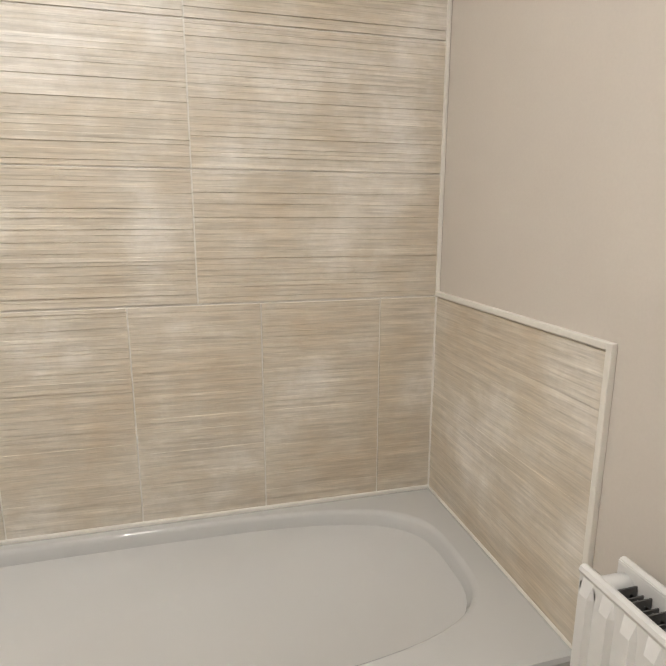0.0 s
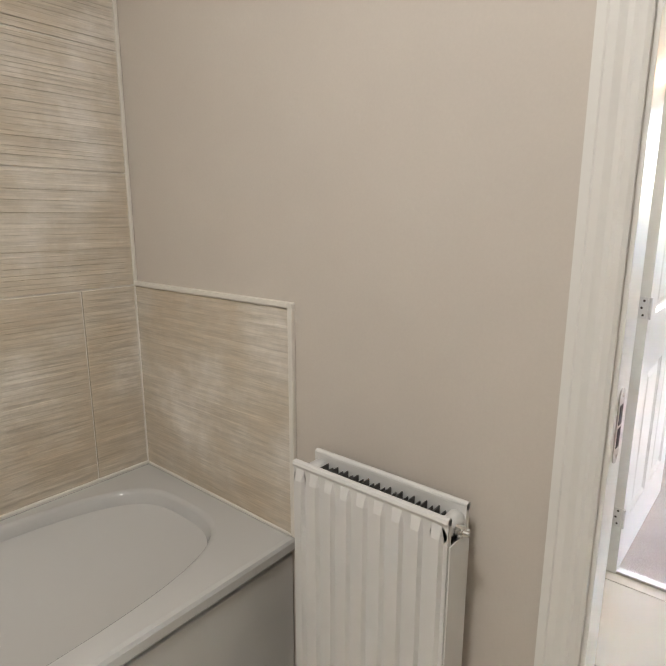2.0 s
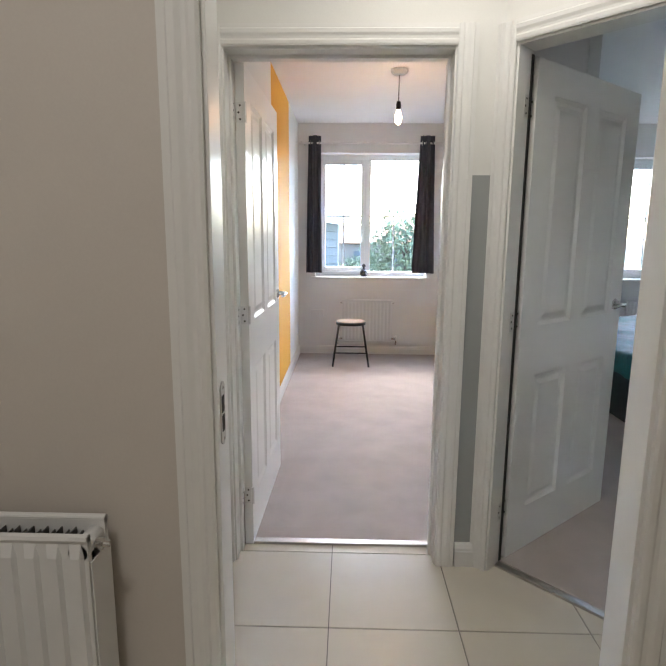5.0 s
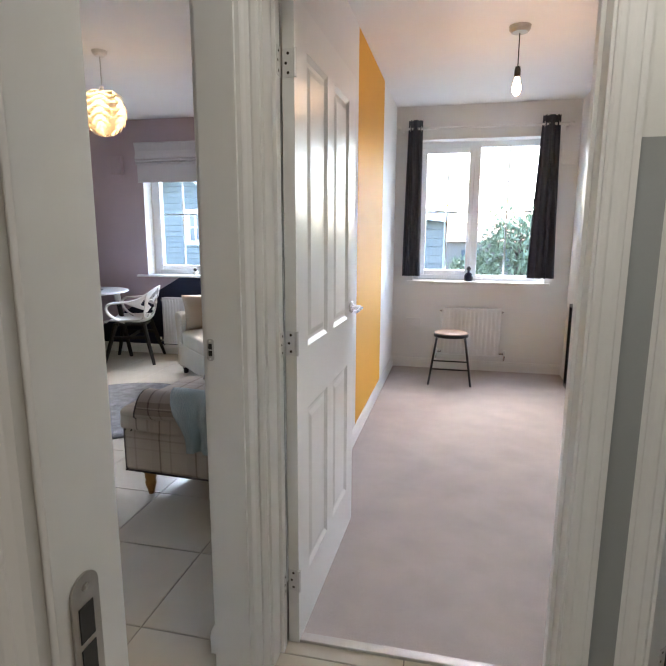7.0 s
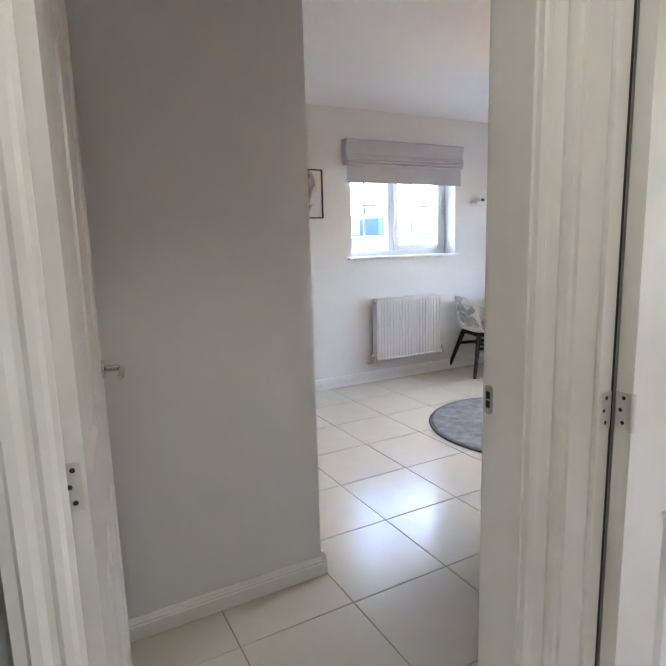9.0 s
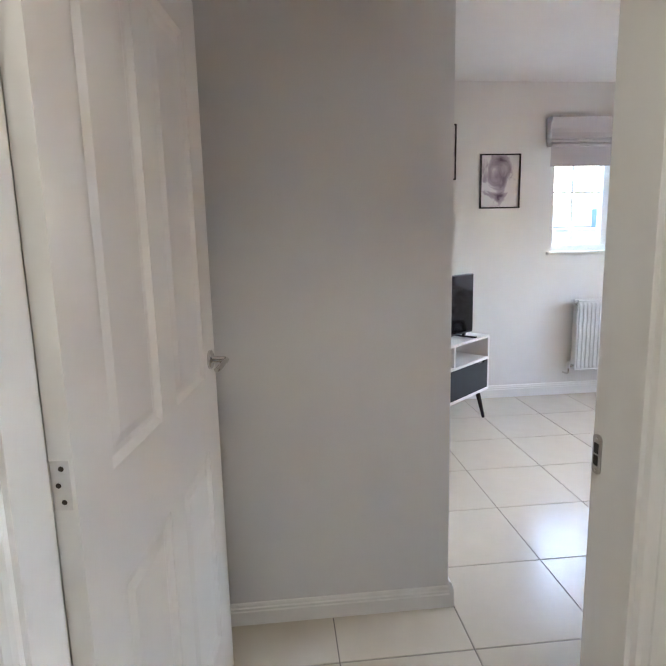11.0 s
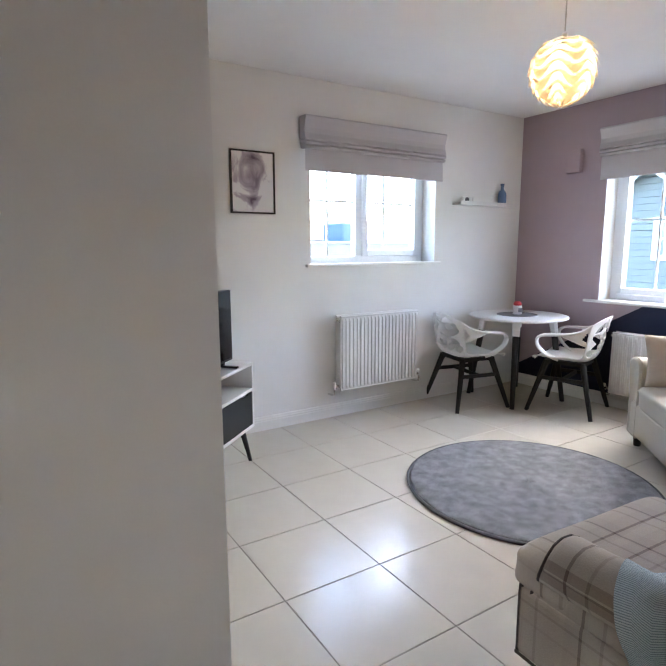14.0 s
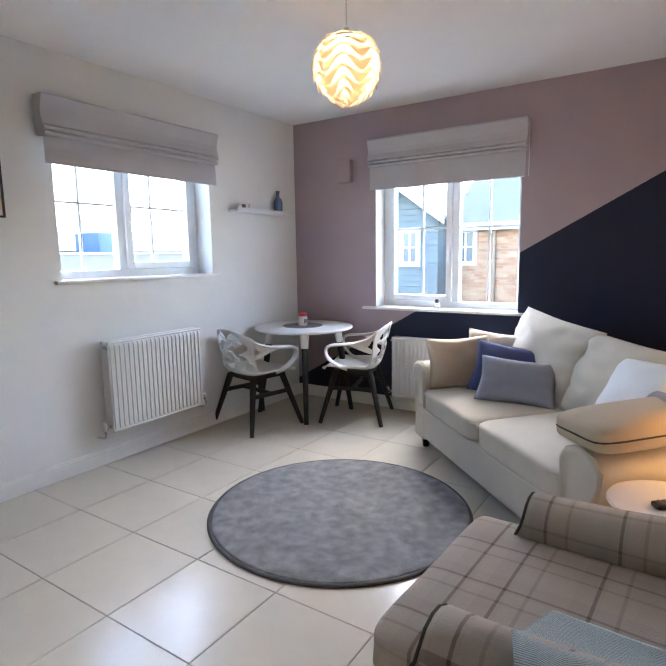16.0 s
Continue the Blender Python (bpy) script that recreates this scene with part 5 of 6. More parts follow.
# ---- television and stand ----
def tv_stand():
    """Local x along the front, y backwards."""
    a = math.degrees(math.atan2(3.616 - 3.091, 1.522 - 0.927))
    m = pose(1.522, 3.616, 0, 0, 0, a) @ pose(-0.97, 0, 0)
    t = thing("tv_stand", "white low television unit with a charcoal drawer and splayed black legs", "tv stand", m)
    w, d, zb, zt = 0.97, 0.36, 0.22, 0.635
    k = 0.018
    for piece, a, b in (("bottom_panel", (0, 0, zb), (w, d, zb + k)), ("top_panel", (0, 0, zt - k), (w, d, zt)), ("side_panel", (0, 0, zb + k), (k, d, zt - k)), ("side_panel", (w - k, 0, zb + k), (w, d, zt - k)), ("shelf", (k, 0, 0.455), (w - k, d - 0.01, 0.455 + k)), ("back_panel", (k, d - 0.01, zb + k), (w - k, d, zt - k))):
        part(piece, box(a, b, 0.001), WHITE_LACQUER, t)
    part("divider", box((w / 2 - k / 2, 0.005, 0.455 + k), (w / 2 + k / 2, d - 0.011, zt - k), 0.001), WHITE_LACQUER, t)
    x0, x1, outline = k + 0.002, w - k - 0.002, []
    for c in (0.75 * w + 0.13, 0.25 * w + 0.13):
        outline += [(c + 0.05, 0.002, 0.452), (c + 0.035, 0.002, 0.436), (c - 0.035, 0.002, 0.436), (c - 0.05, 0.002, 0.452)]
    part("drawer_front", prism([(x0, 0.002, zb + k + 0.003), (x1, 0.002, zb + k + 0.003), (x1, 0.002, 0.452)] + outline + [(x0, 0.002, 0.452)], (0, 0.016, 0)), CHARCOAL, t, "charcoal drawer front with cut-out grips")
    for x, s in ((0.08, -1), (w - 0.08, 1)):
        for y, q in ((0.05, -1), (d - 0.05, 1)):
            part("leg", tube([(x + s * 0.05, y + q * 0.03, 0), (x, y, zb)], [0.011, 0.019], 12), BLACK_WOOD, t, "black splayed leg", True)
    return m


TVM = tv_stand()
tv = thing("television", "black flat-screen television on the white unit", "television", TVM @ pose(0.495, 0.085, 0.636, 0, 0, 0))
part("screen_body", box((-0.375, 0.0, 0.030), (0.375, 0.045, 0.455), 0.006), BLACK, tv)
part("screen", box((-0.367, -0.0015, 0.045), (0.367, 0.004, 0.448), 0.001), SCREEN, tv, "dark glass screen")
for x in (-0.28, 0.28):
    part("stand_foot", boxes(((x - 0.012, -0.08, 0), (x + 0.012, 0.11, 0.012)), ((x - 0.012, 0.010, 0.010), (x + 0.012, 0.03, 0.034)), bevel=0.003), BLACK, tv)
or1 = thing("ornament", "tiny dark red and white ornament on the unit's shelf", "ornament", TVM @ pose(0.535, 0.06, 0.4735))
part("figure", lathe([(0.001, 0), (0.018, 0), (0.022, 0.01), (0.015, 0.03), (0.019, 0.042), (0.012, 0.058), (0.001, 0.06)], n=16), mat("dark_red_glaze", (0.12, 0.02, 0.02), 0.3), or1, "", True)
bx = thing("set_top_box", "small black set-top box on the unit's shelf", "set-top box", TVM @ pose(0.22, 0.10, 0.4735))
part("case", box((-0.11, 0, 0), (0.11, 0.14, 0.035), 0.004), BLACK, bx)


# ---- pendant ----
def pendant():
    """Overlapping scalloped bands around a ball."""
    t = thing("pendant_lamp", "lit cream pendant lamp with a ball of scalloped bands", "pendant lamp", pose(2.53, 2.26, 0))
    sc = 0.84
    part("ceiling_rose", lathe([(0.001, CEIL - 0.035), (0.03, CEIL - 0.035), (0.045, CEIL - 0.02), (0.05, CEIL - 0.0005), (0.001, CEIL - 0.0005)], n=24), WHITE_PLASTIC, t)
    part("flex", tube([(0, 0, 2.32), (0, 0, CEIL - 0.03)], 0.003, 8), CABLE, t)
    lobes = 6
    shade = part("shade", lathe([(0.035, 2.146 + 0.118), (0.05, 2.146 + 0.122), (0.05, 2.146 + 0.124), (0.035, 2.146 + 0.120), (0.035, 2.146 + 0.118)], n=20), WHITE_PLASTIC, t, "glowing cream scalloped shade")
    # overlapping bands with wavy lower edges, each flaring outwards over the next
    for q in range(9):
        top = 72 - 17.5 * q
        rows = []
        for j in range(7):
            f = j / 6
            row = []
            for i in range(96):
                lon = 2 * math.pi * i / 96
                wave = math.cos(lobes * lon + 0.5)
                lat = top - 27 * f - 11.0 * wave * (0.55 + 0.45 * f)
                lat = radians(max(-84, min(72, lat)))
                r = sc * (0.157 + 0.021 * f ** 1.4 + 0.009 * wave * math.cos(lat) + 0.002 * math.sin(3 * lon + q))
                row.append((r * math.cos(lat) * math.cos(lon), r * math.cos(lat) * math.sin(lon), 2.146 + 1.06 * r * math.sin(lat)))
            rows.append(row)
        part("wavy_band", loft(rows, caps=False), SHADE, shade, "", True)
    b = part("bulb", lathe([(0.001, -0.03), (0.02, -0.024), (0.028, -0.005), (0.024, 0.015), (0.013, 0.04), (0.012, 0.06), (0.001, 0.06)], (0, 0, 2.25), 16), WHITE_PLASTIC, t, "", True)
    return t


pendant()

# ---- study ----
sl = thing("pendant_bulb", "bare lit filament bulb on a brown flex", "pendant lamp", pose(2.66, -0.41, 0))
part("ceiling_rose", lathe([(0.001, CEIL - 0.04), (0.045, CEIL - 0.036), (0.06, CEIL - 0.02), (0.062, CEIL - 0.0005), (0.001, CEIL - 0.0005)], n=24), STEEL, sl, "brushed steel ceiling rose")
part("flex", tube([(0, 0, 2.30), (0, 0, CEIL - 0.03)], 0.003, 8), BRASS, sl)
part("lamp_holder", lathe([(0.001, 2.31), (0.014, 2.31), (0.018, 2.29), (0.018, 2.25), (0.001, 2.25)], n=14), BRASS, sl, "dark lamp holder")
part("bulb", lathe([(0.001, 2.15), (0.010, 2.152), (0.021, 2.168), (0.025, 2.188), (0.021, 2.214), (0.013, 2.24), (0.012, 2.25), (0.001, 2.25)], n=18), BULB, sl, "glowing amber bulb", True)


def curtain(y0, y1, spread_low, label):
    t = thing("curtain", label, "curtain", None, "pair of charcoal curtains")
    bm = bmesh.new()
    rows = []
    mid = (y0 + y1) / 2
    for k in range(15):
        f = k / 14
        z = 2.385 - 1.445 * f
        wide = (y1 - y0) * (1 + (spread_low - 1) * f)
        row = []
        for i in range(61):
            u = i / 60
            row.append((4.455 + 0.028 * math.sin(u * 2 * math.pi * 4.5 + 0.4 * f) * (1 - 0.15 * f) + 0.006 * noise.noise(Vector((u * 4, f * 3, y0))), mid + (u - 0.5) * wide + 0.008 * math.sin(u * 19 + f * 2), z))
        rows.append(row)
    add_loft(bm, rows, closed=False)
    o = part("cloth", bm, CURTAIN, t, "", True)
    s = o.modifiers.new("thickness", "SOLIDIFY")
    s.thickness = 0.004
    for k in range(4):
        part("eyelet", lathe([(0.018, -0.003), (0.026, -0.003), (0.026, 0.003), (0.018, 0.003), (0.018, -0.003)], n=16), STEEL, t).matrix_basis = pose(4.455, y0 + (y1 - y0) * (k + 0.5) / 4, 2.31, 90)


curtain(0.245, 0.375, 1.35, "charcoal eyelet curtain drawn to one side of the window")
curtain(-0.96, -0.81, 1.65, "charcoal eyelet curtain hanging at the window edge")
rod = thing("curtain_rod", "slim white curtain pole over the study window", "curtain rod")
part("pole", tube([(4.455, 0.46, 2.31), (4.455, -1.06, 2.31)], 0.011, 12), WHITE_PLASTIC, rod, "", True)
for y in (0.46, -1.06):
    part("finial", lathe([(0.001, -0.02), (0.017, -0.015), (0.017, 0.015), (0.001, 0.02)], n=14), WHITE_PLASTIC, rod, "", True).matrix_basis = pose(4.455, y, 2.31, 90)
for y in (0.43, -1.03):
    part("bracket", boxes(((4.45, y - 0.006, 2.29), (EAST, y + 0.006, 2.303)), ((4.54, y - 0.015, 2.26), (EAST, y + 0.015, 2.34))), WHITE_PLASTIC, rod)


def stool():
    t = thing("stool", "low stool with round wooden seat and black metal legs", "stool", pose(4.08, -0.093, 0.008) @ Matrix.Diagonal((0.94, 0.94, 0.885, 1)))
    part("seat", lathe([(0.001, 0.500), (0.150, 0.500), (0.157, 0.504), (0.157, 0.512), (0.150, 0.516), (0.001, 0.511)], n=40), SEAT_WOOD, t, "round brown wooden seat in a black rim", True)
    part("seat_ring", lathe([(0.150, 0.474), (0.166, 0.474), (0.168, 0.500), (0.160, 0.509), (0.158, 0.500), (0.150, 0.498), (0.150, 0.474)], n=40), BLACK, t)
    ends = []
    for k in range(4):
        a = radians(45 + 90 * k)
        c, s = math.cos(a), math.sin(a)
        part("leg", tube([(c * 0.28, s * 0.28, 0), (c * 0.185, s * 0.185, 0.48)], 0.011, 10), BLACK, t, "black steel leg", True)
        ends.append((c, s))
    for k in range(4):
        (c0, s0), (c1, s1) = ends[k], ends[(k + 1) % 4]
        z = 0.16 if k % 2 else 0.24
        r = 0.28 - 0.095 * z / 0.48
        part("rung", tube([(c0 * r, s0 * r, z), (c1 * r, s1 * r, z)], 0.008, 8), BLACK, t)


stool()
mr = thing("leaning_frame", "black-edged panel leaning on the study side wall", "mirror", pose(3.70, -1.145, 0.008))
part("frame", boxes(((-0.45, 0.02, 0.0), (-0.425, 0.05, 0.74)), ((0.425, 0.02, 0), (0.45, 0.05, 0.74)), ((-0.425, 0.02, 0), (0.425, 0.05, 0.025)), ((-0.425, 0.02, 0.715), (0.425, 0.05, 0.74)), bevel=0.002), BLACK, mr)
part("back_board", box((-0.425, 0.022, 0.025), (0.425, 0.034, 0.715)), CHARCOAL, mr)
dk = thing("diffuser_bottle", "small dark glass bottle on the study window sill", "bottle", pose(4.62, -0.235, 0.8895))
part("body", lathe([(0.001, 0), (0.036, 0), (0.042, 0.012), (0.042, 0.05), (0.03, 0.075), (0.014, 0.085), (0.013, 0.105), (0.001, 0.105)], n=20), mat("dark_navy_glass", (0.01, 0.013, 0.03), 0.12, bump=0.0), dk, "", True)
part("stopper", lathe([(0.001, 0.105), (0.02, 0.108), (0.022, 0.125), (0.012, 0.142), (0.001, 0.145)], n=16), BLACK, dk, "", True)
ow = thing("sill_ornament", "small black and white ornament on the window sill", "ornament", pose(4.60, 2.69, 0.8895))
part("body", lathe([(0.001, 0), (0.022, 0), (0.03, 0.02), (0.024, 0.045), (0.001, 0.05)], n=18), WHITE_PLASTIC, ow, "", True)
part("patch", lathe([(0.001, 0.045), (0.016, 0.048), (0.02, 0.062), (0.012, 0.078), (0.001, 0.08)], n=14), BLACK, ow, "", True)

# ---- bedroom ----
bd = thing("bed", "dark divan bed with a crumpled teal velvet bedspread", "bed", pose(2.06, -2.03, 0.008))
part("divan_base", box((0, -1.5, 0.03), (1.95, 0, 0.36), 0.02, 3), mat("charcoal_divan_fabric", (0.03, 0.032, 0.038), 0.9, bump=0.3), bd)
bm = bmesh.new()
rows = []
for j in range(41):
    row = []
    for i in range(51):
        u, v = i / 50, j / 40
        x, y = -0.04 + 2.0 * u, 0.04 - 1.58 * v
        drop = max(0, 0.06 - min(u * 2.0, v * 1.58)) / 0.06
        z = 0.53 + 0.03 * noise.noise(Vector((x * 3.5, y * 3.5, 1))) + 0.02 * noise.noise(Vector((x * 9, y * 9, 4))) - 0.15 * drop ** 2
        row.append((x, y, z))
    rows.append(row)
add_loft(bm, rows, closed=False)
sp = part("bedspread", bm, TEAL, bd, "crumpled teal velvet bedspread", True)
sm = sp.modifiers.new("thickness", "SOLIDIFY")
sm.thickness = 0.05
part("mattress", box((0.01, -1.49, 0.36), (1.94, -0.01, 0.50), 0.04, 3), WHITE_FABRIC, bd)


# ---- outside ----
GROUND = -2.75
GRASS = mat("rough_grass_and_gravel", (0.10, 0.105, 0.075), 0.95, spread=0.4, scale=0.4, bump=0.4, grain=8)
CLAD = mat("blue_grey_weatherboard", (0.125, 0.138, 0.135), 0.7, spread=0.08, scale=2)
BRICK = mat("pale_mortar_and_brick", (0.36, 0.27, 0.20), 0.9, spread=0.15, scale=4, grain=14)
BRICK_FACE = mat("orange_red_brick", (0.37, 0.175, 0.10), 0.85, spread=0.12, scale=4, grain=14)
n, l, b, hsv = nodes_of(BRICK_FACE)
isle, shade_of = n.new("ShaderNodeNewGeometry"), n.new("ShaderNodeValToRGB")
shade_of.color_ramp.elements.new(0.5)
for e, colour in zip(shade_of.color_ramp.elements, ((0.36, 0.175, 0.10), (0.44, 0.24, 0.14), (0.45, 0.30, 0.19))):
    e.color = (*colour, 1)
l.new(isle.outputs["Random Per Island"], shade_of.inputs[0])
l.new(shade_of.outputs[0], hsv.inputs["Color"])
ROOF = mat("slate_grey_roof_tile", (0.21, 0.205, 0.195), 0.95, spread=0.15, scale=3)
FASCIA = mat("white_fascia_board", (0.75, 0.75, 0.75), 0.5)
FAR_GLASS = mat("dark_far_window_glass", (0.10, 0.12, 0.14), 0.1, bump=0.0)
RENDER = mat("pale_render_wall", (0.21, 0.185, 0.16), 0.85, spread=0.1, scale=1)
BLUE_SHED = mat("blue_painted_metal", (0.045, 0.085, 0.14), 0.6, spread=0.1)
# leaf green lightened beyond usual foliage, painting in a hazy, washed-out brightness
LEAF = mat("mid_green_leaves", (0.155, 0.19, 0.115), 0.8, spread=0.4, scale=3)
BARK = mat("grey_brown_bark", (0.12, 0.09, 0.07), 0.9, spread=0.3)
FENCE = mat("weathered_fence_boards", (0.36, 0.26, 0.18), 0.85, spread=0.2)
structure("ground", box((-600, -600, GROUND - 0.5), (600, 600, GROUND)), GRASS, "rough grass and gravel ground outside", "ground")
structure("outer_wall_below", boxes(((-2.6, -5.3, GROUND), (EAST + OUT, -5.2, -0.3)), ((EAST + OUT - 0.1, -5.2, GROUND), (EAST + OUT, NORTH + OUT, -0.3)), ((-2.6, NORTH + OUT - 0.1, GROUND), (EAST + OUT - 0.1, NORTH + OUT, -0.3))), BRICK, "brick outer wall of the storey below", "wall")


def house(name, label, m, w, d, eaves, rise, wall_mat, boards, windows):
    """Gable towards local -y; w across, d deep; windows (x, z, width, height) on the gable side."""
    t = thing(name, label, "house", m)
    h = eaves - GROUND
    part("wall", prism([(-w / 2, 0, GROUND), (w / 2, 0, GROUND), (w / 2, 0, eaves), (0, 0, eaves + rise), (-w / 2, 0, eaves)], (0, d, 0)), wall_mat, t)
    if boards:
        k = 0
        z = GROUND
        while z < eaves + rise - 0.1:
            half = w / 2 if z < eaves else w / 2 * (1 - (z - eaves) / rise)
            part("board", prism([(-half, -0.004, z), (-half, -0.03, z + 0.004), (-half, -0.010, z + boards - 0.004), (-half, -0.004, z + boards - 0.004)], (2 * half, 0, 0)), wall_mat, t)
            z += boards
    over = 0.35
    sl = math.hypot(w / 2, rise)
    for s in (1, -1):
        r = part("roof", prism([(0, -over, eaves + rise + 0.12), (s * (w / 2 + 0.3), -over, eaves - 0.3 * rise / (w / 2) + 0.12), (s * (w / 2 + 0.3), -over, eaves - 0.3 * rise / (w / 2)), (0, -over, eaves + rise)], (0, d + 2 * over, 0)), ROOF, t)
        part("bargeboard", prism([(0, -over - 0.03, eaves + rise + 0.08), (s * (w / 2 + 0.3), -over - 0.03, eaves - 0.3 * rise / (w / 2) + 0.08), (s * (w / 2 + 0.3), -over - 0.03, eaves - 0.3 * rise / (w / 2) - 0.12), (0, -over - 0.03, eaves + rise - 0.12)], (0, 0.029, 0)), FASCIA, t)
    for x, z, ww, hh in windows:
        q = part("window", boxes(((x - ww / 2 - 0.08, -0.07, z - 0.08), (x - ww / 2 + 0.05, -0.032, z + hh + 0.08)), ((x + ww / 2 - 0.05, -0.07, z - 0.08), (x + ww / 2 + 0.08, -0.032, z + hh + 0.08)), ((x - ww / 2, -0.069, z - 0.08), (x + ww / 2, -0.032, z + 0.05)), ((x - ww / 2, -0.069, z + hh - 0.05), (x + ww / 2, -0.032, z + hh + 0.08)), ((x - 0.03, -0.068, z), (x + 0.03, -0.032, z + hh))), FASCIA, t)
        part("pane", box((x - ww / 2, -0.045, z), (x + ww / 2, -0.033, z + hh)), FAR_GLASS, q)
        part("glazing_bar", boxes(((x - ww / 2, -0.066, z + hh * 0.5 - 0.02), (x + ww / 2, -0.046, z + hh * 0.5 + 0.02))), FASCIA, q)
    return t


# the clad gable faces the wide living room window
house("clad_house", "blue-grey weatherboarded gable house across the way", pose(14.0, 7.78, 0, 0, 0, -90), 2.4, 8, 2.42, 0.86, CLAD, 0.16, [(0.40, 1.08, 0.46, 0.88)])


def brick_house():
    """Long eaves side towards -x."""
    t = thing("brick_house", "orange brick house with a grey tiled roof", "house", pose(15.0, 1.0, 0))
    part("wall", box((0, 1.6, GROUND), (7, 5.56, 2.1)), BRICK, t)
    rows = bmesh.new()
    for k in range(14):
        u0, z0 = -0.35 + 0.25 * k, 2.12 + 0.16 * k
        add_box(rows, (u0, 1.3, z0), (u0 + 0.34, 5.575, z0 + 0.165))
    part("roof", rows, ROOF, t, "grey tiled roof")
    part("roof_deck", prism([(-0.3, 1.35, 2.06), (3.3, 1.35, 4.36), (7.0, 1.35, 2.06)], (0, 4.2, 0)), ROOF, t)
    part("gutter", box((-0.45, 1.3, 2.02), (-0.33, 5.575, 2.13), 0.02), FASCIA, t)
    part("fascia", box((-0.32, 1.3, 1.94), (-0.26, 5.575, 2.12)), FASCIA, t)
    c = 0.075
    rnd = random.Random(4)
    bm = bmesh.new()
    for k in range(26, 64):
        y = 2.9 - 0.1125 * (k % 2)
        while y < 5.5:
            add_box(bm, (-0.006 - rnd.uniform(0, 0.003), y, GROUND + k * c), (0.0, min(y + 0.213, 5.55), GROUND + k * c + 0.063))
            y += 0.225
    tagged(part("bricks", bm, BRICK_FACE, t, "courses of orange and red bricks"), kind="stuff")
    for y, z, ww, hh in ((5.17, 1.08, 0.50, 0.86),):
        q = part("window", boxes(((-0.07, y - ww / 2 - 0.07, z - 0.07), (-0.01, y - ww / 2 + 0.04, z + hh + 0.07)), ((-0.07, y + ww / 2 - 0.04, z - 0.07), (-0.01, y + ww / 2 + 0.07, z + hh + 0.07)), ((-0.069, y - ww / 2, z - 0.07), (-0.01, y + ww / 2, z + 0.04)), ((-0.069, y - ww / 2, z + hh - 0.04), (-0.01, y + ww / 2, z + hh + 0.07)), ((-0.068, y - 0.025, z), (-0.01, y + 0.025, z + hh))), FASCIA, t)
        part("pane", box((-0.04, y - ww / 2, z), (-0.012, y + ww / 2, z + hh)), FAR_GLASS, q)
        part("glazing_bar", box((-0.065, y - ww / 2, z + hh / 2 - 0.02), (-0.041, y + ww / 2, z + hh / 2 + 0.02)), FASCIA, q)
    part("downpipe", tube([(-0.08, 4.38, 2.0), (-0.08, 4.38, GROUND)], 0.04, 8), FENCE, t)


brick_house()
# low far buildings to the north
fb = thing("far_terrace", "pale rendered terrace far off with grey roofs", "house", pose(20.5, 34, 0))
part("wall", box((-14, 0, GROUND), (14, 7, 1.9)), RENDER, fb)
part("roof", prism([(-14.4, -0.4, 1.85), (-14.4, 3.5, 3.4), (-14.4, 7.4, 1.85)], (28.8, 0, 0)), ROOF, fb)
for k in range(9):
    part("window", box((-12.6 + 3 * k, -0.05, 0.2), (-11.4 + 3 * k, 0.05, 1.3)), FAR_GLASS, fb)
for x in (-7, 3.2, 9):
    part("chimney", box((x - 0.35, 3.2, 2.8), (x + 0.35, 3.9, 4.3)), BRICK, fb)
sh = thing("blue_container", "blue painted metal store in front of the terrace", "container", pose(20.35, 30.5, 0))
part("body", box((-0.5, 0, GROUND), (0.5, 2.4, 2.9), 0.02), BLUE_SHED, sh)
part("door", box((-0.42, -0.03, GROUND + 0.1), (0.42, 0, 2.75), 0.01), BLUE_SHED, sh)
lb = thing("low_building", "low pale rendered flat-roofed block in front of the store", "building", pose(20, 27, 0))
part("wall", box((-11, 0, GROUND), (12, 2.5, 1.58)), RENDER, lb)
part("coping", box((-11.1, -0.08, 1.58), (12.1, 2.6, 1.68), 0.02), FASCIA, lb)
# seen from the study: a clad end wall, a fence, far houses and trees
house("clad_house", "blue-grey weatherboarded end of a neighbouring house", pose(12.3, 1.70, 0, 0, 0, -90), 3.0, 2.4, 1.75, 0.2, CLAD, 0.2, [])
fr = thing("far_house", "pale far houses with orange roofs beyond the gardens", "house", pose(30, -0.5, 0))
part("wall", box((0, -4, GROUND), (6, 4, 1.0)), RENDER, fr)
part("roof", prism([(-0.3, -4.3, 0.95), (3, -4.3, 2.0), (6.3, -4.3, 0.95)], (0, 8.6, 0)), mat("orange_clay_roof", (0.45, 0.22, 0.13), 0.8, spread=0.2), fr)
for y in (-2.6, -0.4, 1.9):
    part("window", box((-0.04, y - 0.5, -0.6), (0.02, y + 0.5, 0.5)), FAR_GLASS, fr)
fn = thing("fence", "weathered close-board garden fence", "fence", pose(19, 0, GROUND))
for k in range(60):
    part("board", box((-0.012, -7 + 0.2 * k, 0.0), (0.012, -6.82 + 0.2 * k, 1.8 + 0.015 * math.sin(k * 2.1))), FENCE, fn)
for k in range(7):
    part("post", box((0.013, -7 + 2 * k, 0), (0.11, -6.9 + 2 * k, 1.85)), FENCE, fn)


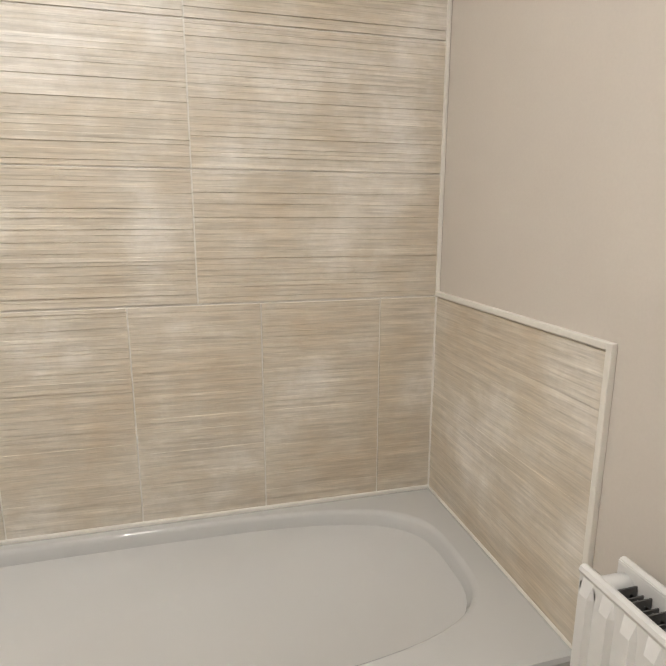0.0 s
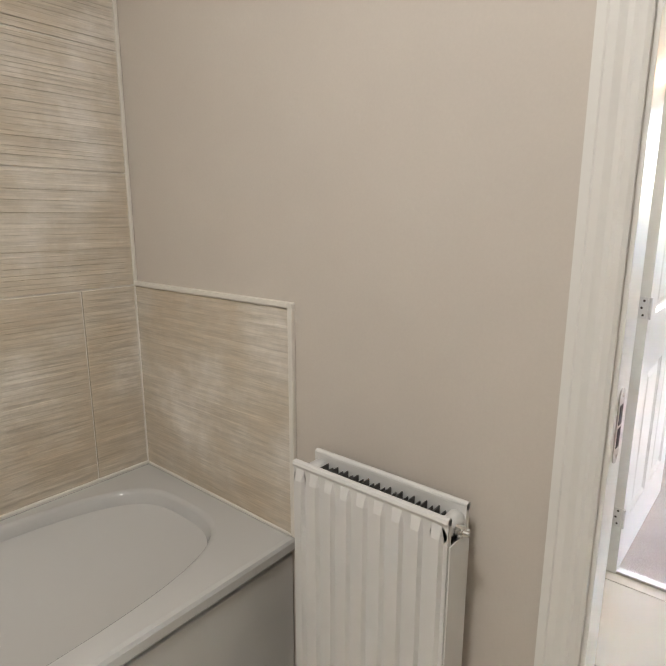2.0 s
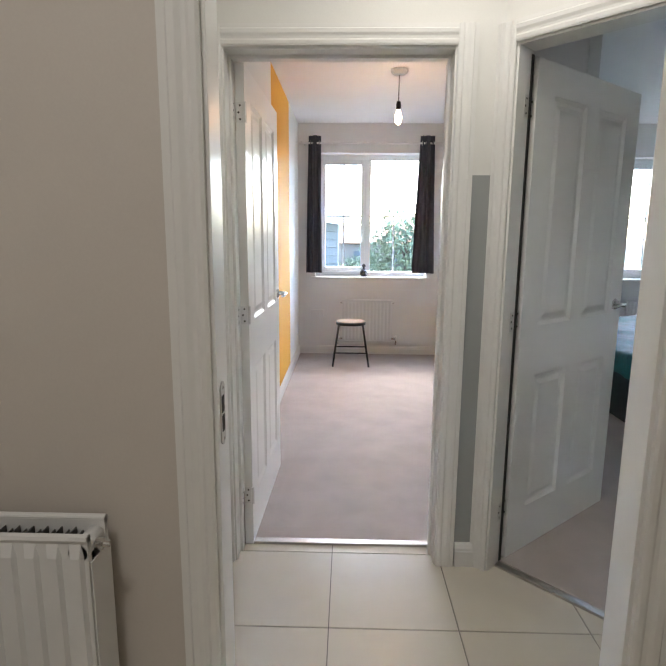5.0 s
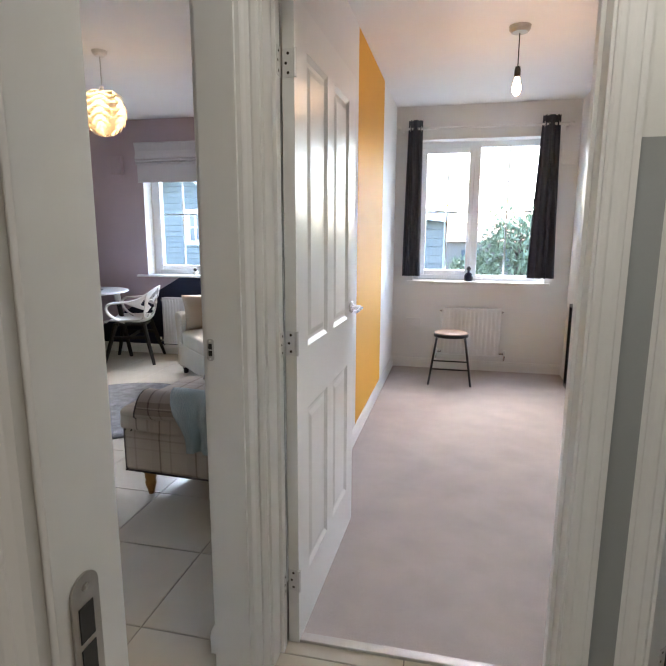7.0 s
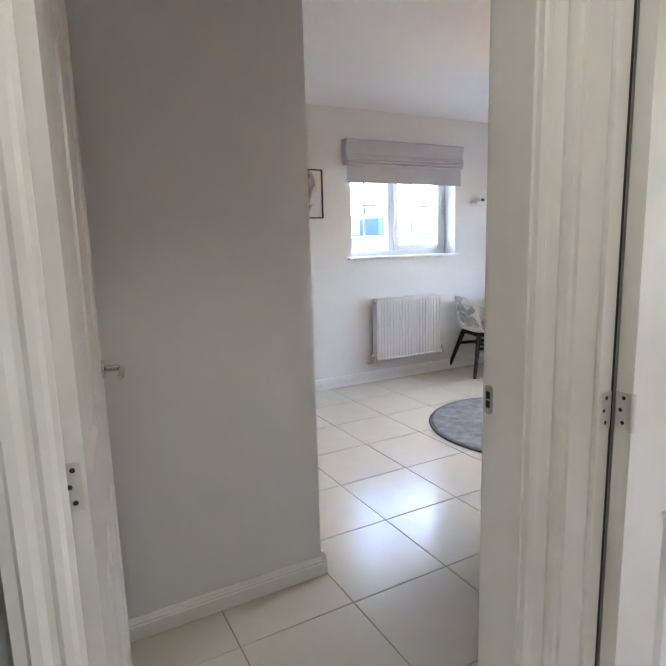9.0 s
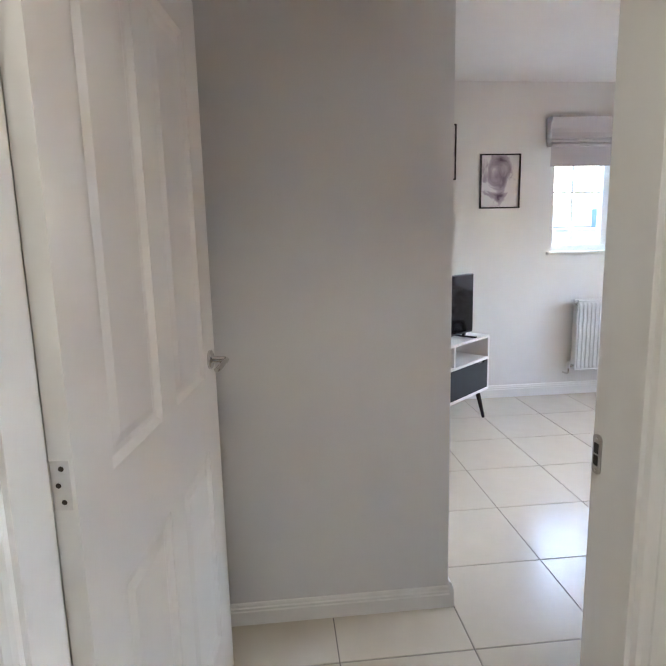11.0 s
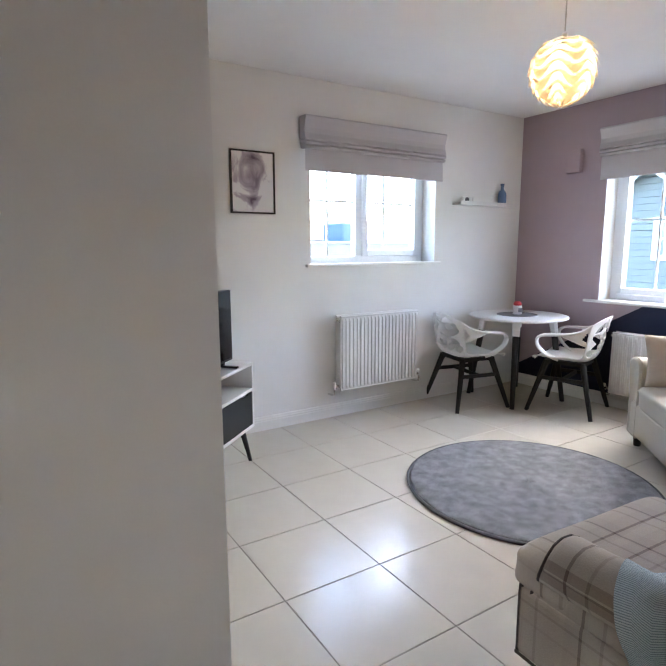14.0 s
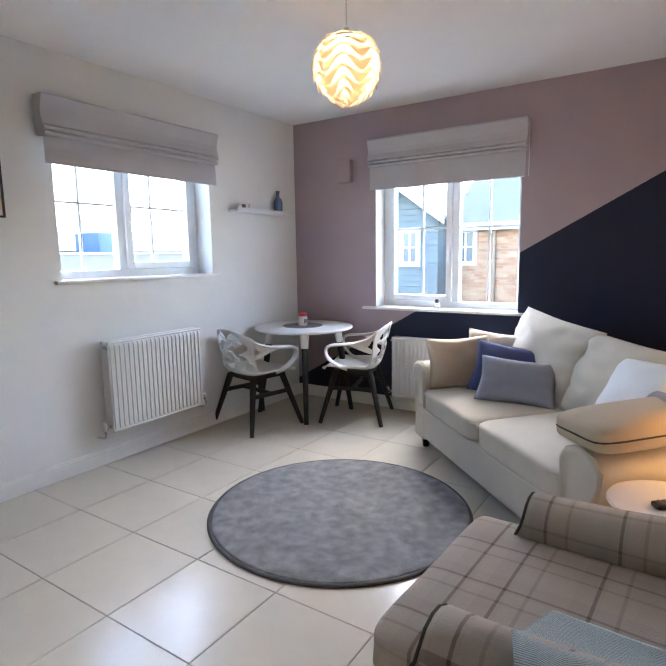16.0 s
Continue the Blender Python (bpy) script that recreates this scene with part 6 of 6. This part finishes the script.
def tree(m, height, spread, seed, label):
    rnd = random.Random(seed)
    t = thing("tree", label, "tree", m, "trees beyond the gardens")
    bm = bmesh.new()
    add_tube(bm, smooth_path([(0, 0, 0), (0.08, 0.05, height * 0.3), (-0.05, 0.1, height * 0.62), (0.02, 0, height * 0.9)], 4), [0.20 - 0.012 * i for i in range(13)], 9)
    tips = []
    for k in range(12):
        a, z = rnd.uniform(0, 6.28), height * rnd.uniform(0.32, 0.8)
        r = spread * rnd.uniform(0.5, 0.95)
        tip = (r * math.cos(a), r * math.sin(a), z + height * rnd.uniform(0.08, 0.2))
        add_tube(bm, [(0, 0, z), (tip[0] * 0.5, tip[1] * 0.5, z + (tip[2] - z) * 0.35), tip], [0.07, 0.045, 0.015], 6)
        tips.append(tip)
    part("trunk", bm, BARK, t)
    verts, faces = [], []
    for k in range(3200):
        c = rnd.choice(tips + [(0, 0, height * 0.92)])
        q = Vector(c) + Vector([rnd.gauss(0, spread * 0.24) for _ in range(3)])
        e = Euler([rnd.uniform(0, 6.28) for _ in range(3)]).to_matrix()
        s = rnd.uniform(0.08, 0.15)
        i = len(verts)
        verts += [q + e @ Vector(v) for v in ((-s, 0, 0), (0, -s * 0.5, s * 0.2), (s, 0, 0), (0, s * 0.5, s * 0.2))]
        faces.append((i, i + 1, i + 2, i + 3))
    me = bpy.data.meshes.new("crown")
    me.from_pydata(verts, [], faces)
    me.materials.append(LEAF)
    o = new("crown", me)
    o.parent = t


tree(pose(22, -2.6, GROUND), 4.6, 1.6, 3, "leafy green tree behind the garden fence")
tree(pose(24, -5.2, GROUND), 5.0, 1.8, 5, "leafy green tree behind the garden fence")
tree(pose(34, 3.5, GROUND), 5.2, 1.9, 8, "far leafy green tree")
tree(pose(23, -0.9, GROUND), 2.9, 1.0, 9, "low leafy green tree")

# ---- tiles, last ----
STEP, GX, GY = 0.4515, 0.134, 0.003


def tile_mesh(name, w, d, h, bevel, material):
    bm = box((0, 0, -h), (w, d, 0), 0)
    top = [e for e in bm.edges if all(v.co.z > -1e-6 for v in e.verts)]
    bmesh.ops.bevel(bm, geom=top, offset=bevel, segments=2, affect="EDGES")
    me = bpy.data.meshes.new(name)
    bm.to_mesh(me)
    bm.free()
    me.materials.append(material)
    return me


floor = structure("floor", box((-2.26, -1.42, -0.012), (EAST, NORTH, -0.0035)), GROUT, "cream polished porcelain tile floor with grey grout", "floor")
TM = tile_mesh("floor_tile", STEP - 0.004, STEP - 0.004, 0.008, 0.0012, TILE)
for i in range(-6, 11):
    for j in range(-4, 10):
        x, y = GX + STEP * i, GY + STEP * j
        living = x + STEP > 0.5 and y + STEP > 0.55 and x < EAST and y < NORTH
        entry = x + STEP > -0.46 and x < 0.66 and -1.0 < y < 1.6
        hall = -0.6 < x < 0.66 and -1.9 < y < 0.66
        bathroom = -2.3 < x < -0.3 and -1.5 < y < 1.0
        if living or entry or hall or bathroom:
            o = new("tile", TM)
            o.location = (x + 0.002, y + 0.002, 0)
            o.parent = floor


def ribbed_tile(w, h, seed):
    """A wall tile with uneven horizontal ledges; local x along, y out, z up."""
    rnd = random.Random(seed)
    z, rows = 0.0, []
    out = 0.006
    while z < h - 0.004:
        nz = min(h, z + rnd.uniform(0.009, 0.017))
        a = out + rnd.uniform(0.0, 0.0012)
        b = a + rnd.uniform(0.0003, 0.0013)
        rows += [(z, b), (nz - 0.0006, a)]
        z = nz
    bm = bmesh.new()
    e = 0.0015
    pts = [(0, 0.0, 0.0)] + [(0, y, zz) for zz, y in rows] + [(0, 0.0, h)]
    low = [bm.verts.new((0, y, zz)) for _, y, zz in pts]
    mid = [bm.verts.new((w / 2, y + (rnd.uniform(-0.0008, 0.0008) if 0 < k < len(pts) - 1 else 0), zz)) for k, (_, y, zz) in enumerate(pts)]
    top = [bm.verts.new((w, y, zz)) for _, y, zz in pts]
    for a, b in ((low, mid), (mid, top)):
        for k in range(len(a) - 1):
            bm.faces.new((a[k], a[k + 1], b[k + 1], b[k]))
    bm.faces.new(low)
    bm.faces.new(top)
    bmesh.ops.recalc_face_normals(bm, faces=bm.faces)
    me = bpy.data.meshes.new("wall_tile")
    bm.to_mesh(me)
    bm.free()
    me.materials.append(WALL_TILE)
    return me


grout_wall = structure("wall_tiling", boxes(((-2.26, 1.5234, 0.5), (-0.56, 1.5298, CEIL)), ((-0.5660, 0.875, 0.535), (-0.5602, 1.5234, 1.118))), WHITE_GROUT, "stone-effect ribbed tiling with white grout lines round the bath", "wall tiles")
g = 0.004
TW, THT = 0.650, 0.3225
kinds = [ribbed_tile(TW - g, THT - g, 10 + k) for k in range(4)]
tall = [ribbed_tile(0.3225 - g, 0.575 - g, 30 + k) for k in range(4)]
half = ribbed_tile(0.172 - g, 0.575 - g, 40)
side = ribbed_tile(0.645 - g, 0.575 - g, 50)


def set_tile(me, m):
    o = new("wall_tile", me)
    o.matrix_basis = m
    o.parent = grout_wall


k = 0
for r in range(5):
    z = 1.122 + THT * r
    for c in range(3):
        x1 = -0.563 - TW * c
        if z + 0.1 < CEIL:
            set_tile(kinds[(r * 3 + c * 2) % 4], pose(x1, 1.528, z, 0, 0, 180))
for c in range(-1, 5):
    x1 = -0.735 - 0.3225 * c
    if c < 0:
        set_tile(half, pose(-0.563, 1.528, 0.545, 0, 0, 180))
    else:
        set_tile(tall[c % 4], pose(x1, 1.528, 0.545, 0, 0, 180))
set_tile(side, pose(-0.5615, 0.879, 0.545, 0, 0, 90))
structure("tile_trim", boxes(((-0.573, 0.862, 0.543), (-0.5602, 0.8755, 1.132)), ((-0.573, 0.8755, 1.1185), (-0.5602, 1.518, 1.132)), ((-0.572, 1.5165, 0.543), (-0.5605, 1.5285, CEIL)), ((-2.26, 1.5165, 0.5425), (-0.572, 1.5275, 0.5465)), ((-0.572, 0.866, 0.5425), (-0.5602, 1.5165, 0.5465)), bevel=0.002), WHITE_GROUT, "white tile edging and sealant line", "tile trim")
